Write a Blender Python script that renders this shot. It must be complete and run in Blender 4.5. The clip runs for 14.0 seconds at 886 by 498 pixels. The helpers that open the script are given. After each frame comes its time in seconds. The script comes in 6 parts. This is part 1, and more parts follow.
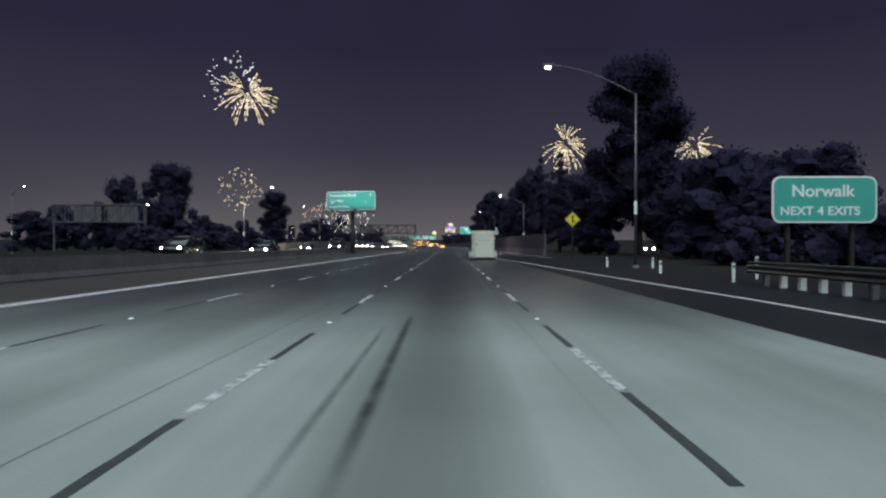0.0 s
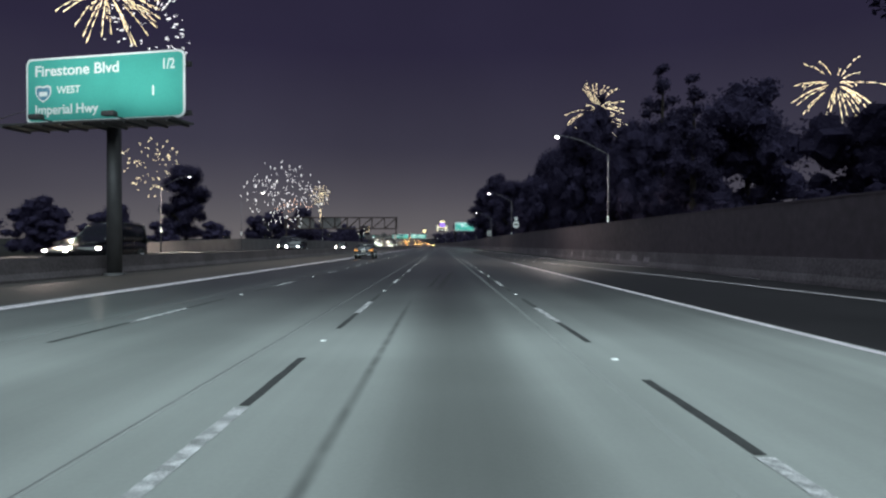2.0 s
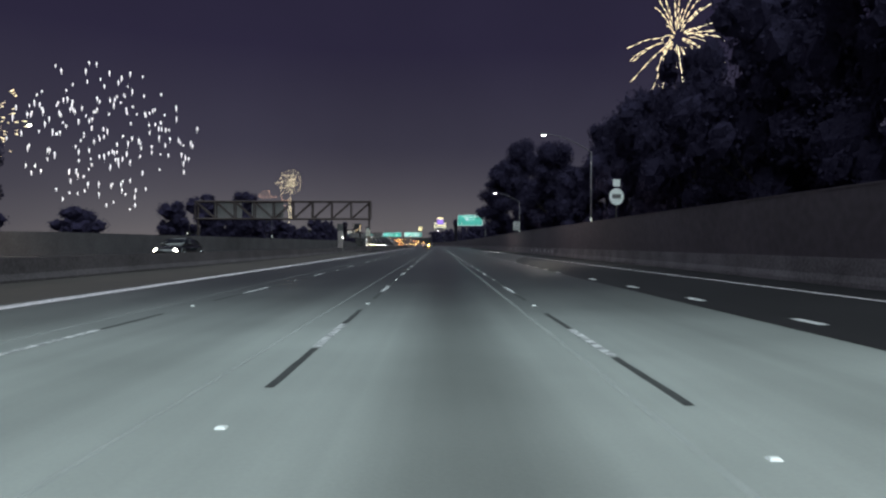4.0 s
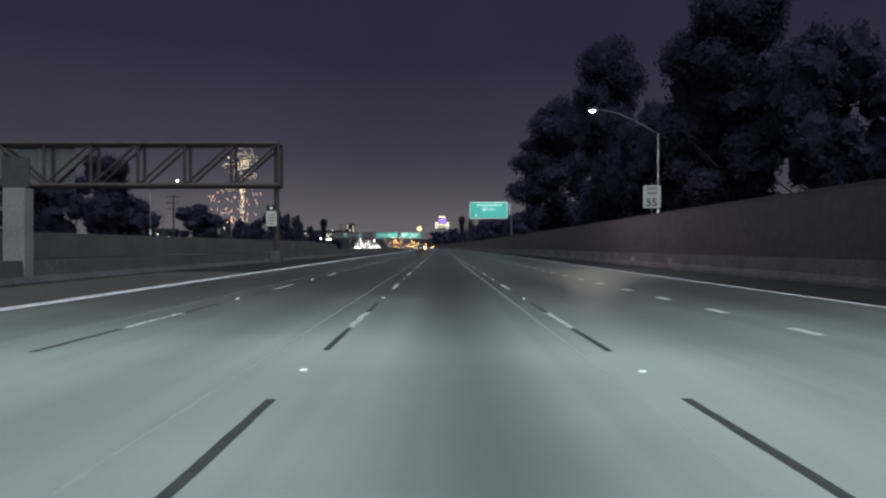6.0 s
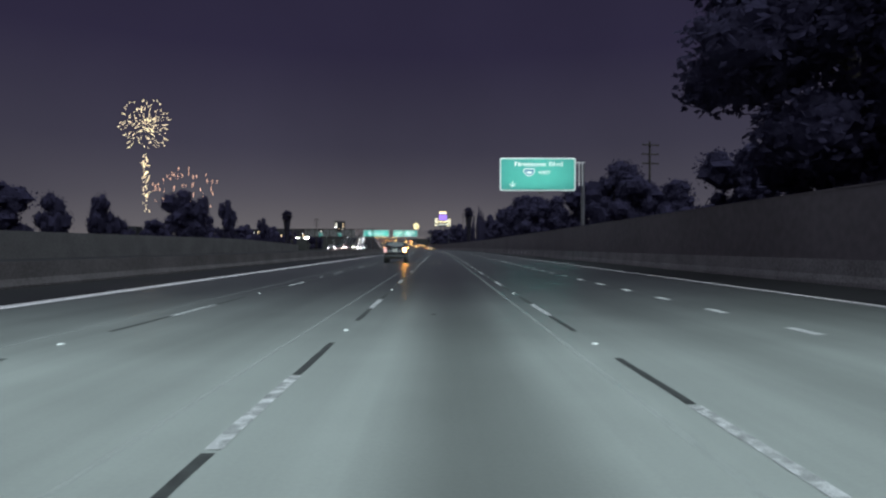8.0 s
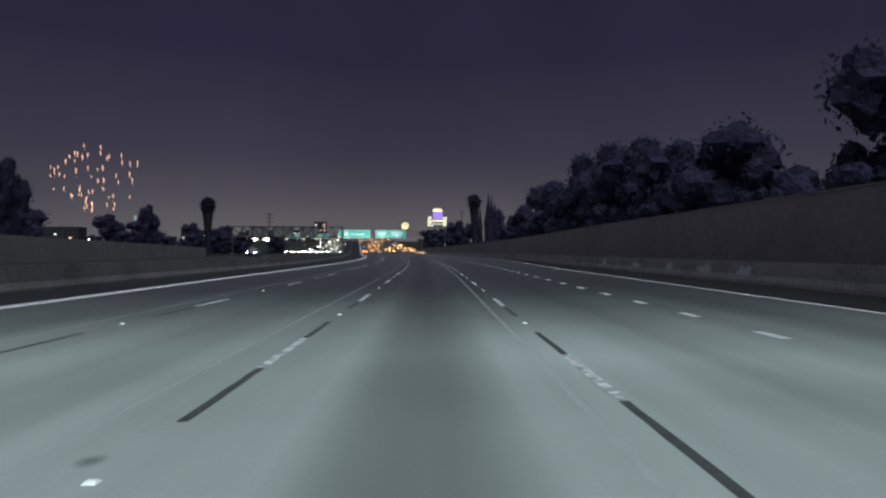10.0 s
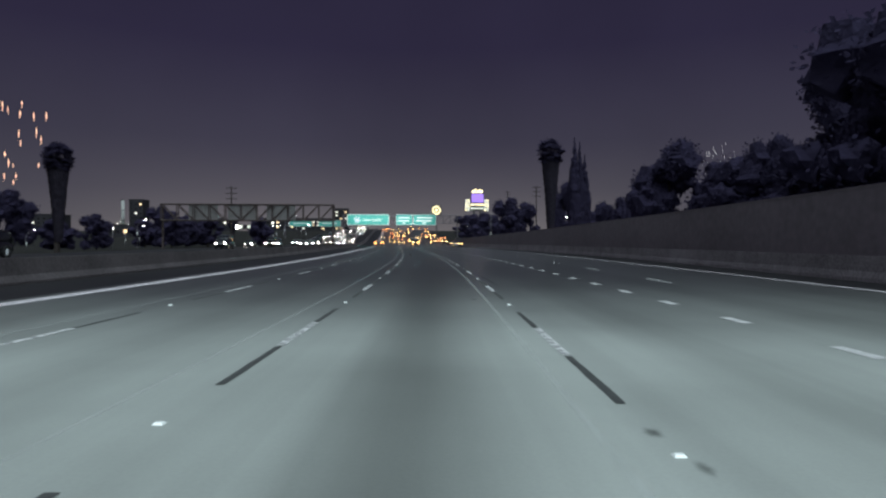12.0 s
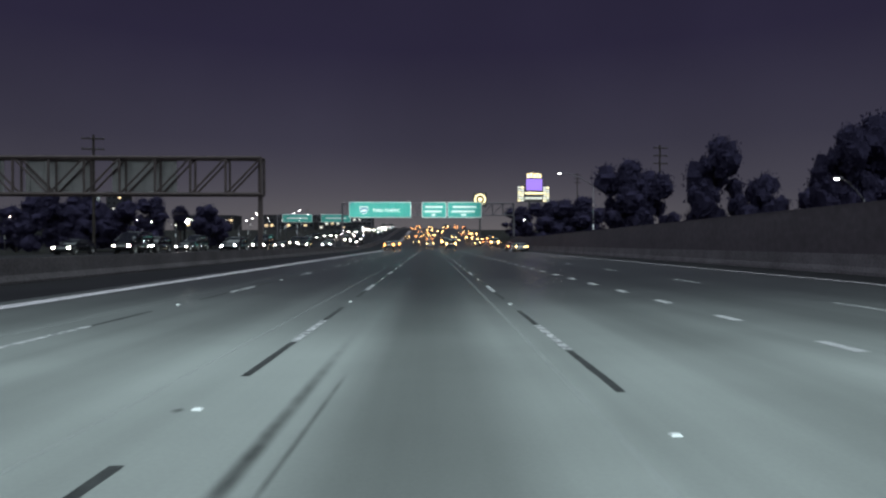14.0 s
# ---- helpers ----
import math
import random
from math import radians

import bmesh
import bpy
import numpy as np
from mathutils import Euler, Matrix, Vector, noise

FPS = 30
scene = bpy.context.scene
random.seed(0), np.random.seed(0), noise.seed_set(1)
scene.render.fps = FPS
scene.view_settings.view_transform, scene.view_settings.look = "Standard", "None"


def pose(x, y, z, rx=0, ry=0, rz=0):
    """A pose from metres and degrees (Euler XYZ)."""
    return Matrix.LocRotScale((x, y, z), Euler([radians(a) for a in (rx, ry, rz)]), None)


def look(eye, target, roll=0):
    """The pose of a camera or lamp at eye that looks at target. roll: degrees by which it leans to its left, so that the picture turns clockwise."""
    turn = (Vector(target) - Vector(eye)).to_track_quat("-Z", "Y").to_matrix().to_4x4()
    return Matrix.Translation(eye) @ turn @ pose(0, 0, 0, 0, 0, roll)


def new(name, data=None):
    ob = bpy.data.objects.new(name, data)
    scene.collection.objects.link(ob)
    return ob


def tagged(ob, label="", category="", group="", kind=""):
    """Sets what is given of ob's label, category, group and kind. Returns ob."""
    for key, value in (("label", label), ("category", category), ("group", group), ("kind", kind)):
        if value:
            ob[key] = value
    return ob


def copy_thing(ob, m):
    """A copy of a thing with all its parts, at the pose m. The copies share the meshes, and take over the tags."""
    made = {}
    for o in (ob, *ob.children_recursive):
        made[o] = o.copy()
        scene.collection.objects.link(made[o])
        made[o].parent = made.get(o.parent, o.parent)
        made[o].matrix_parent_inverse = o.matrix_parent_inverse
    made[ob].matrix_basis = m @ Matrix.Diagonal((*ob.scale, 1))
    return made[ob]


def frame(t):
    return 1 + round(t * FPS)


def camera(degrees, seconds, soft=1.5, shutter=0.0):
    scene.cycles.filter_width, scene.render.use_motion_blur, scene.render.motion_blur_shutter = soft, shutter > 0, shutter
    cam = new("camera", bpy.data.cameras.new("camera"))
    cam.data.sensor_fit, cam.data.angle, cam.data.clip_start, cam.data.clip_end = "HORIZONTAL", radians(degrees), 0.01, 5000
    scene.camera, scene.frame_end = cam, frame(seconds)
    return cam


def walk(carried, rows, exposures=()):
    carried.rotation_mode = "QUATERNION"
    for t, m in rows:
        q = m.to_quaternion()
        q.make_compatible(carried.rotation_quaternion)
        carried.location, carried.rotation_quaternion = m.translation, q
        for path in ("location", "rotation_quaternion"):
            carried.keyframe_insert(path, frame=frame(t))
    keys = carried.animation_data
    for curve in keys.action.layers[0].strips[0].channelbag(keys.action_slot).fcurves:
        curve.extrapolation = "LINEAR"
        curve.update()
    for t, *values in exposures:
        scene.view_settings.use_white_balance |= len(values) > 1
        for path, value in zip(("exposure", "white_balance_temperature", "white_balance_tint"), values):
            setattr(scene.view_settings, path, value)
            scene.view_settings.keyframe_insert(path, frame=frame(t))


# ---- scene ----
cam = camera(72, 14.0, soft=2.35, shutter=0.0)

# The road's middle line: straight, then a left bend, then straight again and rising far ahead
_S = np.arange(-400.0, 1600.0, 2.0)
_K = np.interp(_S, [320, 360, 400, 440, 480, 520], [0, 0.11e-3, 1.03e-3, 1.07e-3, 0.98e-3, 0])
_PH = np.concatenate([[0], np.cumsum((_K[1:] + _K[:-1]))])
_M = (_PH[1:] + _PH[:-1]) / 2
_X = np.concatenate([[0], np.cumsum(-np.sin(_M) * 2)])
_Y = np.concatenate([[0], np.cumsum(np.cos(_M) * 2)]) - 400.0


def heading(s):
    return float(np.interp(s, _S, _PH))


def rise(s):
    """Height of the road, which climbs far ahead."""
    u = max(0.0, min(1.0, (s - 600.0) / 260.0))
    return 10.0 * u * u * (3 - 2 * u)


def spot(s, l, z=0.0):
    """World place at station s, l metres right of the lane's middle, z above the road."""
    p = heading(s)
    return Vector((float(np.interp(s, _S, _X)) + l * math.cos(p), float(np.interp(s, _S, _Y)) + l * math.sin(p), z + rise(s)))


def stand(s, l, z=0.0, turn=0.0):
    """Pose at a station, with its y axis along the road."""
    return Matrix.Translation(spot(s, l, z)) @ pose(0, 0, 0, 0, 0, math.degrees(heading(s)) + turn)


ROWS = [  # seconds, station along the road, metres from the lane's middle, yaw and dip in degrees, height of the eye
    (0.0, -4.71, 0.234, 0.559, 0.341, 1.335),
    (0.5, 11.64, 0.056, -0.146, 0.582, 1.335),
    (1.0, 28.08, -0.071, -0.295, 0.394, 1.335),
    (1.5, 45.0, -0.162, -0.31, 0.432, 1.335),
    (2.0, 62.33, -0.203, -0.265, 0.382, 1.335),
    (2.5, 79.3, -0.275, -0.187, 0.587, 1.335),
    (3.0, 96.25, -0.294, -0.696, 0.468, 1.335),
    (3.5, 113.56, -0.282, -0.631, 0.457, 1.335),
    (4.0, 131.39, -0.255, -0.482, 0.431, 1.335),
    (4.5, 149.5, -0.224, -0.313, 0.402, 1.335),
    (5.0, 167.63, -0.201, -0.189, 0.381, 1.335),
    (5.5, 185.62, -0.22, -0.197, 0.334, 1.335),
    (6.0, 203.47, -0.35, -0.325, 0.224, 1.345),
    (6.5, 220.87, -0.417, -0.394, 0.148, 1.345),
    (7.0, 238.79, -0.415, -0.362, 0.598, 1.345),
    (7.5, 256.54, -0.421, -0.389, 0.086, 1.345),
    (8.0, 274.57, -0.323, -0.314, 0.187, 1.345),
    (8.5, 292.4, -0.27, -0.377, 0.143, 1.335),
    (9.0, 310.16, -0.142, -0.528, 0.039, 1.335),
    (9.5, 327.96, 0.011, -0.709, -0.086, 1.335),
    (10.0, 345.88, 0.139, -0.86, -0.19, 1.335),
    (10.5, 364.02, 0.193, -0.923, -0.234, 1.335),
    (11.0, 381.93, 0.38, -0.826, 0.106, 1.345),
    (11.5, 400.58, 0.393, 0.118, 0.305, 1.355),
    (12.0, 419.12, 0.312, 0.103, 0.65, 1.375),
    (12.5, 436.77, 0.168, -0.099, 0.789, 1.375),
    (13.0, 455.95, 0.126, -0.193, 0.573, 1.37),
    (13.5, 475.32, 0.067, -0.384, 0.489, 1.37),
    (14.0, 492.99, 0.122, -0.642, 0.526, 1.365),
]

path = []
for t, s, l, yaw, dip, high in ROWS:
    eye = spot(s, l, high)
    a = heading(s) + radians(yaw)
    path.append((t, look(eye, eye + Vector((-math.sin(a), math.cos(a), -math.tan(radians(dip)))) * 50)))
# the camera's own exposure wavers as fireworks and lamps come and go
STOPS = [(0.0, -0.06), (0.5, -0.03), (1.0, -0.04), (1.5, -0.05), (2.0, 0.08), (2.5, -0.01), (3.0, -0.01), (4.3, 0.04), (5.5, 0.11), (6.0, 0.12), (6.5, 0.03), (7.0, -0.07), (7.5, 0.11), (8.0, 0.13), (9.2, 0.06),
         (10.5, -0.01), (11.0, 0.10), (11.5, -0.01), (12.0, 0.14), (12.5, -0.03), (13.0, -0.01), (13.5, 0.04), (14.0, -0.01)]
walk(cam, path, STOPS)

# ---- night sky, and one broad high light from behind, added for the car's headlamps ----
world = bpy.data.worlds.new("night_sky")
scene.world = world
world.use_nodes = True
wn, wl = world.node_tree.nodes, world.node_tree.links
wn.clear()
w_out, w_bg = wn.new("ShaderNodeOutputWorld"), wn.new("ShaderNodeBackground")
w_tc, w_sep, w_ramp = wn.new("ShaderNodeTexCoord"), wn.new("ShaderNodeSeparateXYZ"), wn.new("ShaderNodeValToRGB")
w_noise, w_mul, w_mix = wn.new("ShaderNodeTexNoise"), wn.new("ShaderNodeMapRange"), wn.new("ShaderNodeVectorMath")
wl.new(w_tc.outputs["Generated"], w_sep.inputs[0])
wl.new(w_sep.outputs["Z"], w_ramp.inputs[0])
stops = [(0.0, (0.112, 0.101, 0.110)), (0.035, (0.082, 0.0770, 0.091)), (0.08, (0.060, 0.0565, 0.075)), (0.16, (0.041, 0.0382, 0.060)), (0.30, (0.0235, 0.020, 0.044)), (0.6, (0.0175, 0.0148, 0.0345))]
w_ramp.color_ramp.elements[0].position, w_ramp.color_ramp.elements[0].color = stops[0][0], (*stops[0][1], 1)
w_ramp.color_ramp.elements[1].position, w_ramp.color_ramp.elements[1].color = stops[-1][0], (*stops[-1][1], 1)
for p, c in stops[1:-1]:
    w_ramp.color_ramp.elements.new(p).color = (*c, 1)
w_noise.inputs["Scale"].default_value, w_noise.inputs["Detail"].default_value = 3.0, 4.0
wl.new(w_tc.outputs["Generated"], w_noise.inputs["Vector"])
w_mul.inputs["To Min"].default_value, w_mul.inputs["To Max"].default_value = 0.8, 1.2
wl.new(w_noise.outputs[0], w_mul.inputs["Value"])
w_mix.operation = "SCALE"
wl.new(w_ramp.outputs[0], w_mix.inputs[0])
wl.new(w_mul.outputs[0], w_mix.inputs["Scale"])
# the city's own glow, low over the road ahead
w_dir, w_lobe, w_low, w_glow, w_tint, w_sum = wn.new("ShaderNodeVectorMath"), wn.new("ShaderNodeMapRange"), wn.new("ShaderNodeMapRange"), wn.new("ShaderNodeMath"), wn.new("ShaderNodeVectorMath"), wn.new("ShaderNodeVectorMath")
w_dir.operation, w_glow.operation, w_tint.operation, w_sum.operation = "DOT_PRODUCT", "MULTIPLY", "SCALE", "ADD"
w_dir.inputs[1].default_value = (-0.16, 0.987, 0.0)
w_lobe.interpolation_type = w_low.interpolation_type = "SMOOTHSTEP"
w_lobe.inputs["From Min"].default_value, w_lobe.inputs["From Max"].default_value = 0.86, 1.0
w_low.inputs["From Min"].default_value, w_low.inputs["From Max"].default_value = 0.16, 0.0
wl.new(w_tc.outputs["Generated"], w_dir.inputs[0])
wl.new(w_dir.outputs["Value"], w_lobe.inputs["Value"])
wl.new(w_sep.outputs["Z"], w_low.inputs["Value"])
wl.new(w_lobe.outputs[0], w_glow.inputs[0])
wl.new(w_low.outputs[0], w_glow.inputs[1])
w_tint.inputs[0].default_value = (0.036, 0.033, 0.029)
wl.new(w_glow.outputs[0], w_tint.inputs["Scale"])
wl.new(w_mix.outputs[0], w_sum.inputs[0])
wl.new(w_tint.outputs[0], w_sum.inputs[1])
wl.new(w_sum.outputs[0], w_bg.inputs["Color"])
wl.new(w_bg.outputs[0], w_out.inputs["Surface"])
w_bg.inputs["Strength"].default_value = 1.0

# sun lamp added in place of headlamps that would travel with the camera
sun = new("headlamp_fill", bpy.data.lights.new("headlamp_fill", "SUN"))
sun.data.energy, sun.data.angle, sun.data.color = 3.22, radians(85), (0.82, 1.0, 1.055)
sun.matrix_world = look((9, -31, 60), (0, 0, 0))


# ---- materials ----
def material(name, color, rough=0.7, metal=0.0, vary=0.15, scale=2.0, bump=0.0, bump_scale=40.0, spec=0.5, coords="Object", emit=None, strength=0.0):
    m = bpy.data.materials.new(name)
    m.use_nodes = True
    n, k = m.node_tree.nodes, m.node_tree.links
    b = n["Principled BSDF"]
    b.inputs["Roughness"].default_value, b.inputs["Metallic"].default_value = rough, metal
    b.inputs["Specular IOR Level"].default_value = spec
    b.inputs["Base Color"].default_value = (*color, 1)
    tc = n.new("ShaderNodeTexCoord")
    if vary > 0:
        big, fine = n.new("ShaderNodeTexNoise"), n.new("ShaderNodeTexNoise")
        big.inputs["Scale"].default_value, big.inputs["Detail"].default_value = scale, 5.0
        fine.inputs["Scale"].default_value, fine.inputs["Detail"].default_value = scale * 17, 3.0
        add, mr, mul = n.new("ShaderNodeMath"), n.new("ShaderNodeMapRange"), n.new("ShaderNodeVectorMath")
        for q in (big, fine):
            k.new(tc.outputs[coords], q.inputs["Vector"])
        add.operation = "ADD"
        k.new(big.outputs[0], add.inputs[0])
        k.new(fine.outputs[0], add.inputs[1])
        mr.inputs["From Min"].default_value, mr.inputs["From Max"].default_value = 0.6, 1.4
        mr.inputs["To Min"].default_value, mr.inputs["To Max"].default_value = 1 - vary * 1.6, 1 + vary * 1.6
        k.new(add.outputs[0], mr.inputs["Value"])
        mul.operation = "SCALE"
        mul.inputs[0].default_value = color
        k.new(mr.outputs[0], mul.inputs["Scale"])
        k.new(mul.outputs[0], b.inputs["Base Color"])
    if bump > 0:
        bn, bu = n.new("ShaderNodeTexNoise"), n.new("ShaderNodeBump")
        bn.inputs["Scale"].default_value, bn.inputs["Detail"].default_value = bump_scale, 4.0
        bu.inputs["Strength"].default_value, bu.inputs["Distance"].default_value = bump, 0.02
        k.new(tc.outputs[coords], bn.inputs["Vector"])
        k.new(bn.outputs[0], bu.inputs["Height"])
        k.new(bu.outputs[0], b.inputs["Normal"])
    if emit:
        b.inputs["Emission Color"].default_value, b.inputs["Emission Strength"].default_value = (*emit, 1), strength
    return m


def road_material(name, color, rough, lanes, shine=0.96, gloss=0.27):
    """Worn paving: mottled, streaked along the way, with darker oil down the middle of each lane. Headlamp pool and
    fall-off are mixed in. UV is metres across and along.
    """
    m = material(name, color, rough, vary=0.0, bump=0.08, bump_scale=40, spec=0.1, coords="UV")
    n, k = m.node_tree.nodes, m.node_tree.links
    b = n["Principled BSDF"]
    b.inputs["IOR"].default_value = 1.6
    uv, sep = n.new("ShaderNodeTexCoord"), n.new("ShaderNodeSeparateXYZ")
    k.new(uv.outputs["UV"], sep.inputs[0])
    # long streaks along the road
    mp = n.new("ShaderNodeMapping")
    mp.inputs["Scale"].default_value = (1.6, 0.035, 1)
    st = n.new("ShaderNodeTexNoise")
    st.inputs["Scale"].default_value, st.inputs["Detail"].default_value = 1.0, 4.0
    k.new(uv.outputs["UV"], mp.inputs["Vector"])
    k.new(mp.outputs[0], st.inputs["Vector"])
    pa = n.new("ShaderNodeTexNoise")
    pa.inputs["Scale"].default_value, pa.inputs["Detail"].default_value = 0.22, 6.0
    k.new(uv.outputs["UV"], pa.inputs["Vector"])
    gr = n.new("ShaderNodeTexNoise")
    gr.inputs["Scale"].default_value, gr.inputs["Detail"].default_value = 28.0, 3.0
    k.new(uv.outputs["UV"], gr.inputs["Vector"])

    def math_node(op, a, c):
        q = n.new("ShaderNodeMath")
        q.operation = op
        for i, v in enumerate((a, c)):
            if isinstance(v, (int, float)):
                q.inputs[i].default_value = v
            elif v is not None:
                k.new(v, q.inputs[i])
        return q.outputs[0]

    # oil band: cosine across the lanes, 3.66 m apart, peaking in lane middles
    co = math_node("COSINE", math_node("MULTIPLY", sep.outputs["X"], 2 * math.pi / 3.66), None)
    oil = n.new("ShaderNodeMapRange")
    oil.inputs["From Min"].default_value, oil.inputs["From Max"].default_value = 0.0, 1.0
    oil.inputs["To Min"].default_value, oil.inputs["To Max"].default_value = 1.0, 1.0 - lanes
    # band deepened in the camera's lane for the dark between the headlamp pools
    own_lane = math_node("LESS_THAN", math_node("ABSOLUTE", sep.outputs["X"], None), 1.83)
    k.new(math_node("MULTIPLY", co, math_node("ADD", math_node("MULTIPLY", own_lane, 0.62), 0.38)), oil.inputs["Value"])
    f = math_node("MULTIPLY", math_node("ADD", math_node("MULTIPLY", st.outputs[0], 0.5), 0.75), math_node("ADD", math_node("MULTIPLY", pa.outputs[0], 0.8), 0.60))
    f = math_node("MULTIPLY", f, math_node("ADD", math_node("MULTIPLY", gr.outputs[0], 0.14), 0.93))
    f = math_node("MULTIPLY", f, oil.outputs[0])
    mul = n.new("ShaderNodeVectorMath")
    mul.operation = "SCALE"
    mul.inputs[0].default_value = color
    k.new(f, mul.inputs["Scale"])
    k.new(mul.outputs[0], b.inputs["Base Color"])
    # headlamp fall-off mixed in: dark gloss takes over towards grazing sight
    lw, gl, mx, out = n.new("ShaderNodeLayerWeight"), n.new("ShaderNodeBsdfGlossy"), n.new("ShaderNodeMixShader"), n["Material Output"]
    lw.inputs["Blend"].default_value = 0.5
    gl.inputs["Roughness"].default_value, gl.inputs["Color"].default_value = 0.3, (gloss, gloss * 0.97, gloss * 1.05, 1)
    falloff = n.new("ShaderNodeMapRange")
    falloff.interpolation_type = "SMOOTHSTEP"
    falloff.inputs["From Min"].default_value, falloff.inputs["From Max"].default_value = 0.82, 0.956
    falloff.inputs["To Min"].default_value, falloff.inputs["To Max"].default_value = 0.04, shine
    k.new(lw.outputs["Facing"], falloff.inputs["Value"])
    k.new(falloff.outputs[0], mx.inputs[0])
    k.new(b.outputs[0], mx.inputs[1])
    k.new(gl.outputs[0], mx.inputs[2])
    k.new(mx.outputs[0], out.inputs["Surface"])
    return m


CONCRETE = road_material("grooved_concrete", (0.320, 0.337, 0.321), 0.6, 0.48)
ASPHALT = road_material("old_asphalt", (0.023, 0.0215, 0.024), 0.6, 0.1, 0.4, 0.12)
PAINT = material("road_paint", (0.52, 0.515, 0.52), 0.5, vary=0.5, scale=6, bump=0.3)
# lane dashes, worn through in patches
WORN_PAINT = material("worn_road_paint", (0.56, 0.555, 0.56), 0.5, vary=0.4, scale=6, bump=0.3)
_n, _k = WORN_PAINT.node_tree.nodes, WORN_PAINT.node_tree.links
_tc, _no, _mr, _tr, _mx = _n.new("ShaderNodeTexCoord"), _n.new("ShaderNodeTexNoise"), _n.new("ShaderNodeMapRange"), _n.new("ShaderNodeBsdfTransparent"), _n.new("ShaderNodeMixShader")
_ob, _mp = _n.new("ShaderNodeObjectInfo"), _n.new("ShaderNodeVectorMath")
_mp.operation = "ADD"
_k.new(_tc.outputs["Object"], _mp.inputs[0])
_k.new(_ob.outputs["Location"], _mp.inputs[1])
_k.new(_mp.outputs[0], _no.inputs["Vector"])
_no.inputs["Scale"].default_value, _no.inputs["Detail"].default_value = 5.5, 6.0
_mr.inputs["From Min"].default_value, _mr.inputs["From Max"].default_value = 0.44, 0.56
_mr.inputs["To Min"].default_value, _mr.inputs["To Max"].default_value = 0.48, 1.0
_k.new(_no.outputs[0], _mr.inputs["Value"])
_k.new(_mr.outputs[0], _mx.inputs[0])
_k.new(_tr.outputs[0], _mx.inputs[1])
_k.new(_n["Principled BSDF"].outputs[0], _mx.inputs[2])
_k.new(_mx.outputs[0], _n["Material Output"].inputs["Surface"])
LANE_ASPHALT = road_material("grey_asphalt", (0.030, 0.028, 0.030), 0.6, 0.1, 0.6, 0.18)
# shoulder tone with the warm headlamp light of passing cars painted in
LIT_SHOULDER = road_material("lit_shoulder_concrete", (0.115, 0.100, 0.088), 0.7, 0.05, 0.6, 0.2)
EDGE_PAINT = material("edge_line_paint", (0.70, 0.64, 0.68), 0.5, vary=0.3, scale=5, bump=0.3)
BLACK_PAINT = material("contrast_paint", (0.055, 0.057, 0.056), 0.6, vary=0.3, scale=5)
WALL = material("wall_concrete", (0.098, 0.079, 0.095), 0.85, vary=0.15, scale=0.16, bump=0.05, bump_scale=5, spec=0.12)
BARRIER = material("barrier_concrete", (0.088, 0.076, 0.081), 0.85, vary=0.25, scale=0.5, bump=0.15, bump_scale=8, spec=0.12)
FAR_WALL = material("far_wall_concrete", (0.115, 0.104, 0.11), 0.85, vary=0.2, scale=0.3, bump=0.1, bump_scale=6, spec=0.12)
DIRT = material("dry_verge", (0.018, 0.017, 0.016), 0.95, vary=0.4, scale=0.3, bump=0.8, bump_scale=6, spec=0.1)


def leaf_material(name, color):
    """Thin leaves that let part of the light through."""
    m = material(name, color, 0.85, vary=0.12, scale=1.5, spec=0.02, bump=1.0, bump_scale=3.2)
    n, k = m.node_tree.nodes, m.node_tree.links
    n["Bump"].inputs["Distance"].default_value = 0.3
    tl, mx = n.new("ShaderNodeBsdfTranslucent"), n.new("ShaderNodeMixShader")
    tl.inputs["Color"].default_value = (*color, 1)
    mx.inputs[0].default_value = 0.5
    k.new(n["Principled BSDF"].outputs[0], mx.inputs[1])
    k.new(tl.outputs[0], mx.inputs[2])
    k.new(mx.outputs[0], n["Material Output"].inputs["Surface"])
    return m


LEAF = leaf_material("dark_leaves", (0.051, 0.043, 0.084))
LEAF_CONIFER = leaf_material("conifer_needles", (0.05, 0.042, 0.081))
BARK = material("bark", (0.04, 0.033, 0.031), 0.9, vary=0.3, scale=3, bump=0.6, bump_scale=14, spec=0.05)
STEEL = material("galvanised_steel", (0.105, 0.095, 0.11), 0.55, metal=0.4, vary=0.15, scale=3)
DARK_STEEL = material("dark_painted_steel", (0.06, 0.058, 0.06), 0.55, metal=0.3, vary=0.2, scale=2)
SIGN_GREEN = material("green_sign_sheeting", (0.075, 0.42, 0.35), 0.4, vary=0.06, scale=0.8, spec=0.3)
SIGN_WHITE = material("white_sign_sheeting", (0.9, 0.92, 0.9), 0.4, vary=0.05, scale=2)
SIGN_BLACK = material("black_sign_print", (0.02, 0.02, 0.02), 0.4, vary=0.1, scale=3)
SIGN_BACK = material("bare_aluminium", (0.2, 0.19, 0.19), 0.55, metal=0.5, vary=0.12, scale=2)


# ---- helpers for meshes ----
def part(name, bm, mat, parent=None, label="", smooth=False):
    me = bpy.data.meshes.new(name)
    bm.to_mesh(me)
    bm.free()
    me.materials.append(mat)
    if smooth:
        for p in me.polygons:
            p.use_smooth = True
    ob = new(name, me)
    if parent:
        ob.parent = parent
    if label:
        ob["label"] = label
    return ob


def box(bm, a, b, bevel=0.0):
    """A box from corner a to corner b."""
    g = bmesh.ops.create_cube(bm, size=1)
    for v in g["verts"]:
        v.co = Vector([a[i] if v.co[i] < 0 else b[i] for i in range(3)])
    if bevel:
        es = list({e for v in g["verts"] for e in v.link_edges})
        bmesh.ops.bevel(bm, geom=es, offset=bevel, segments=2, affect="EDGES", profile=0.6)
    return bm


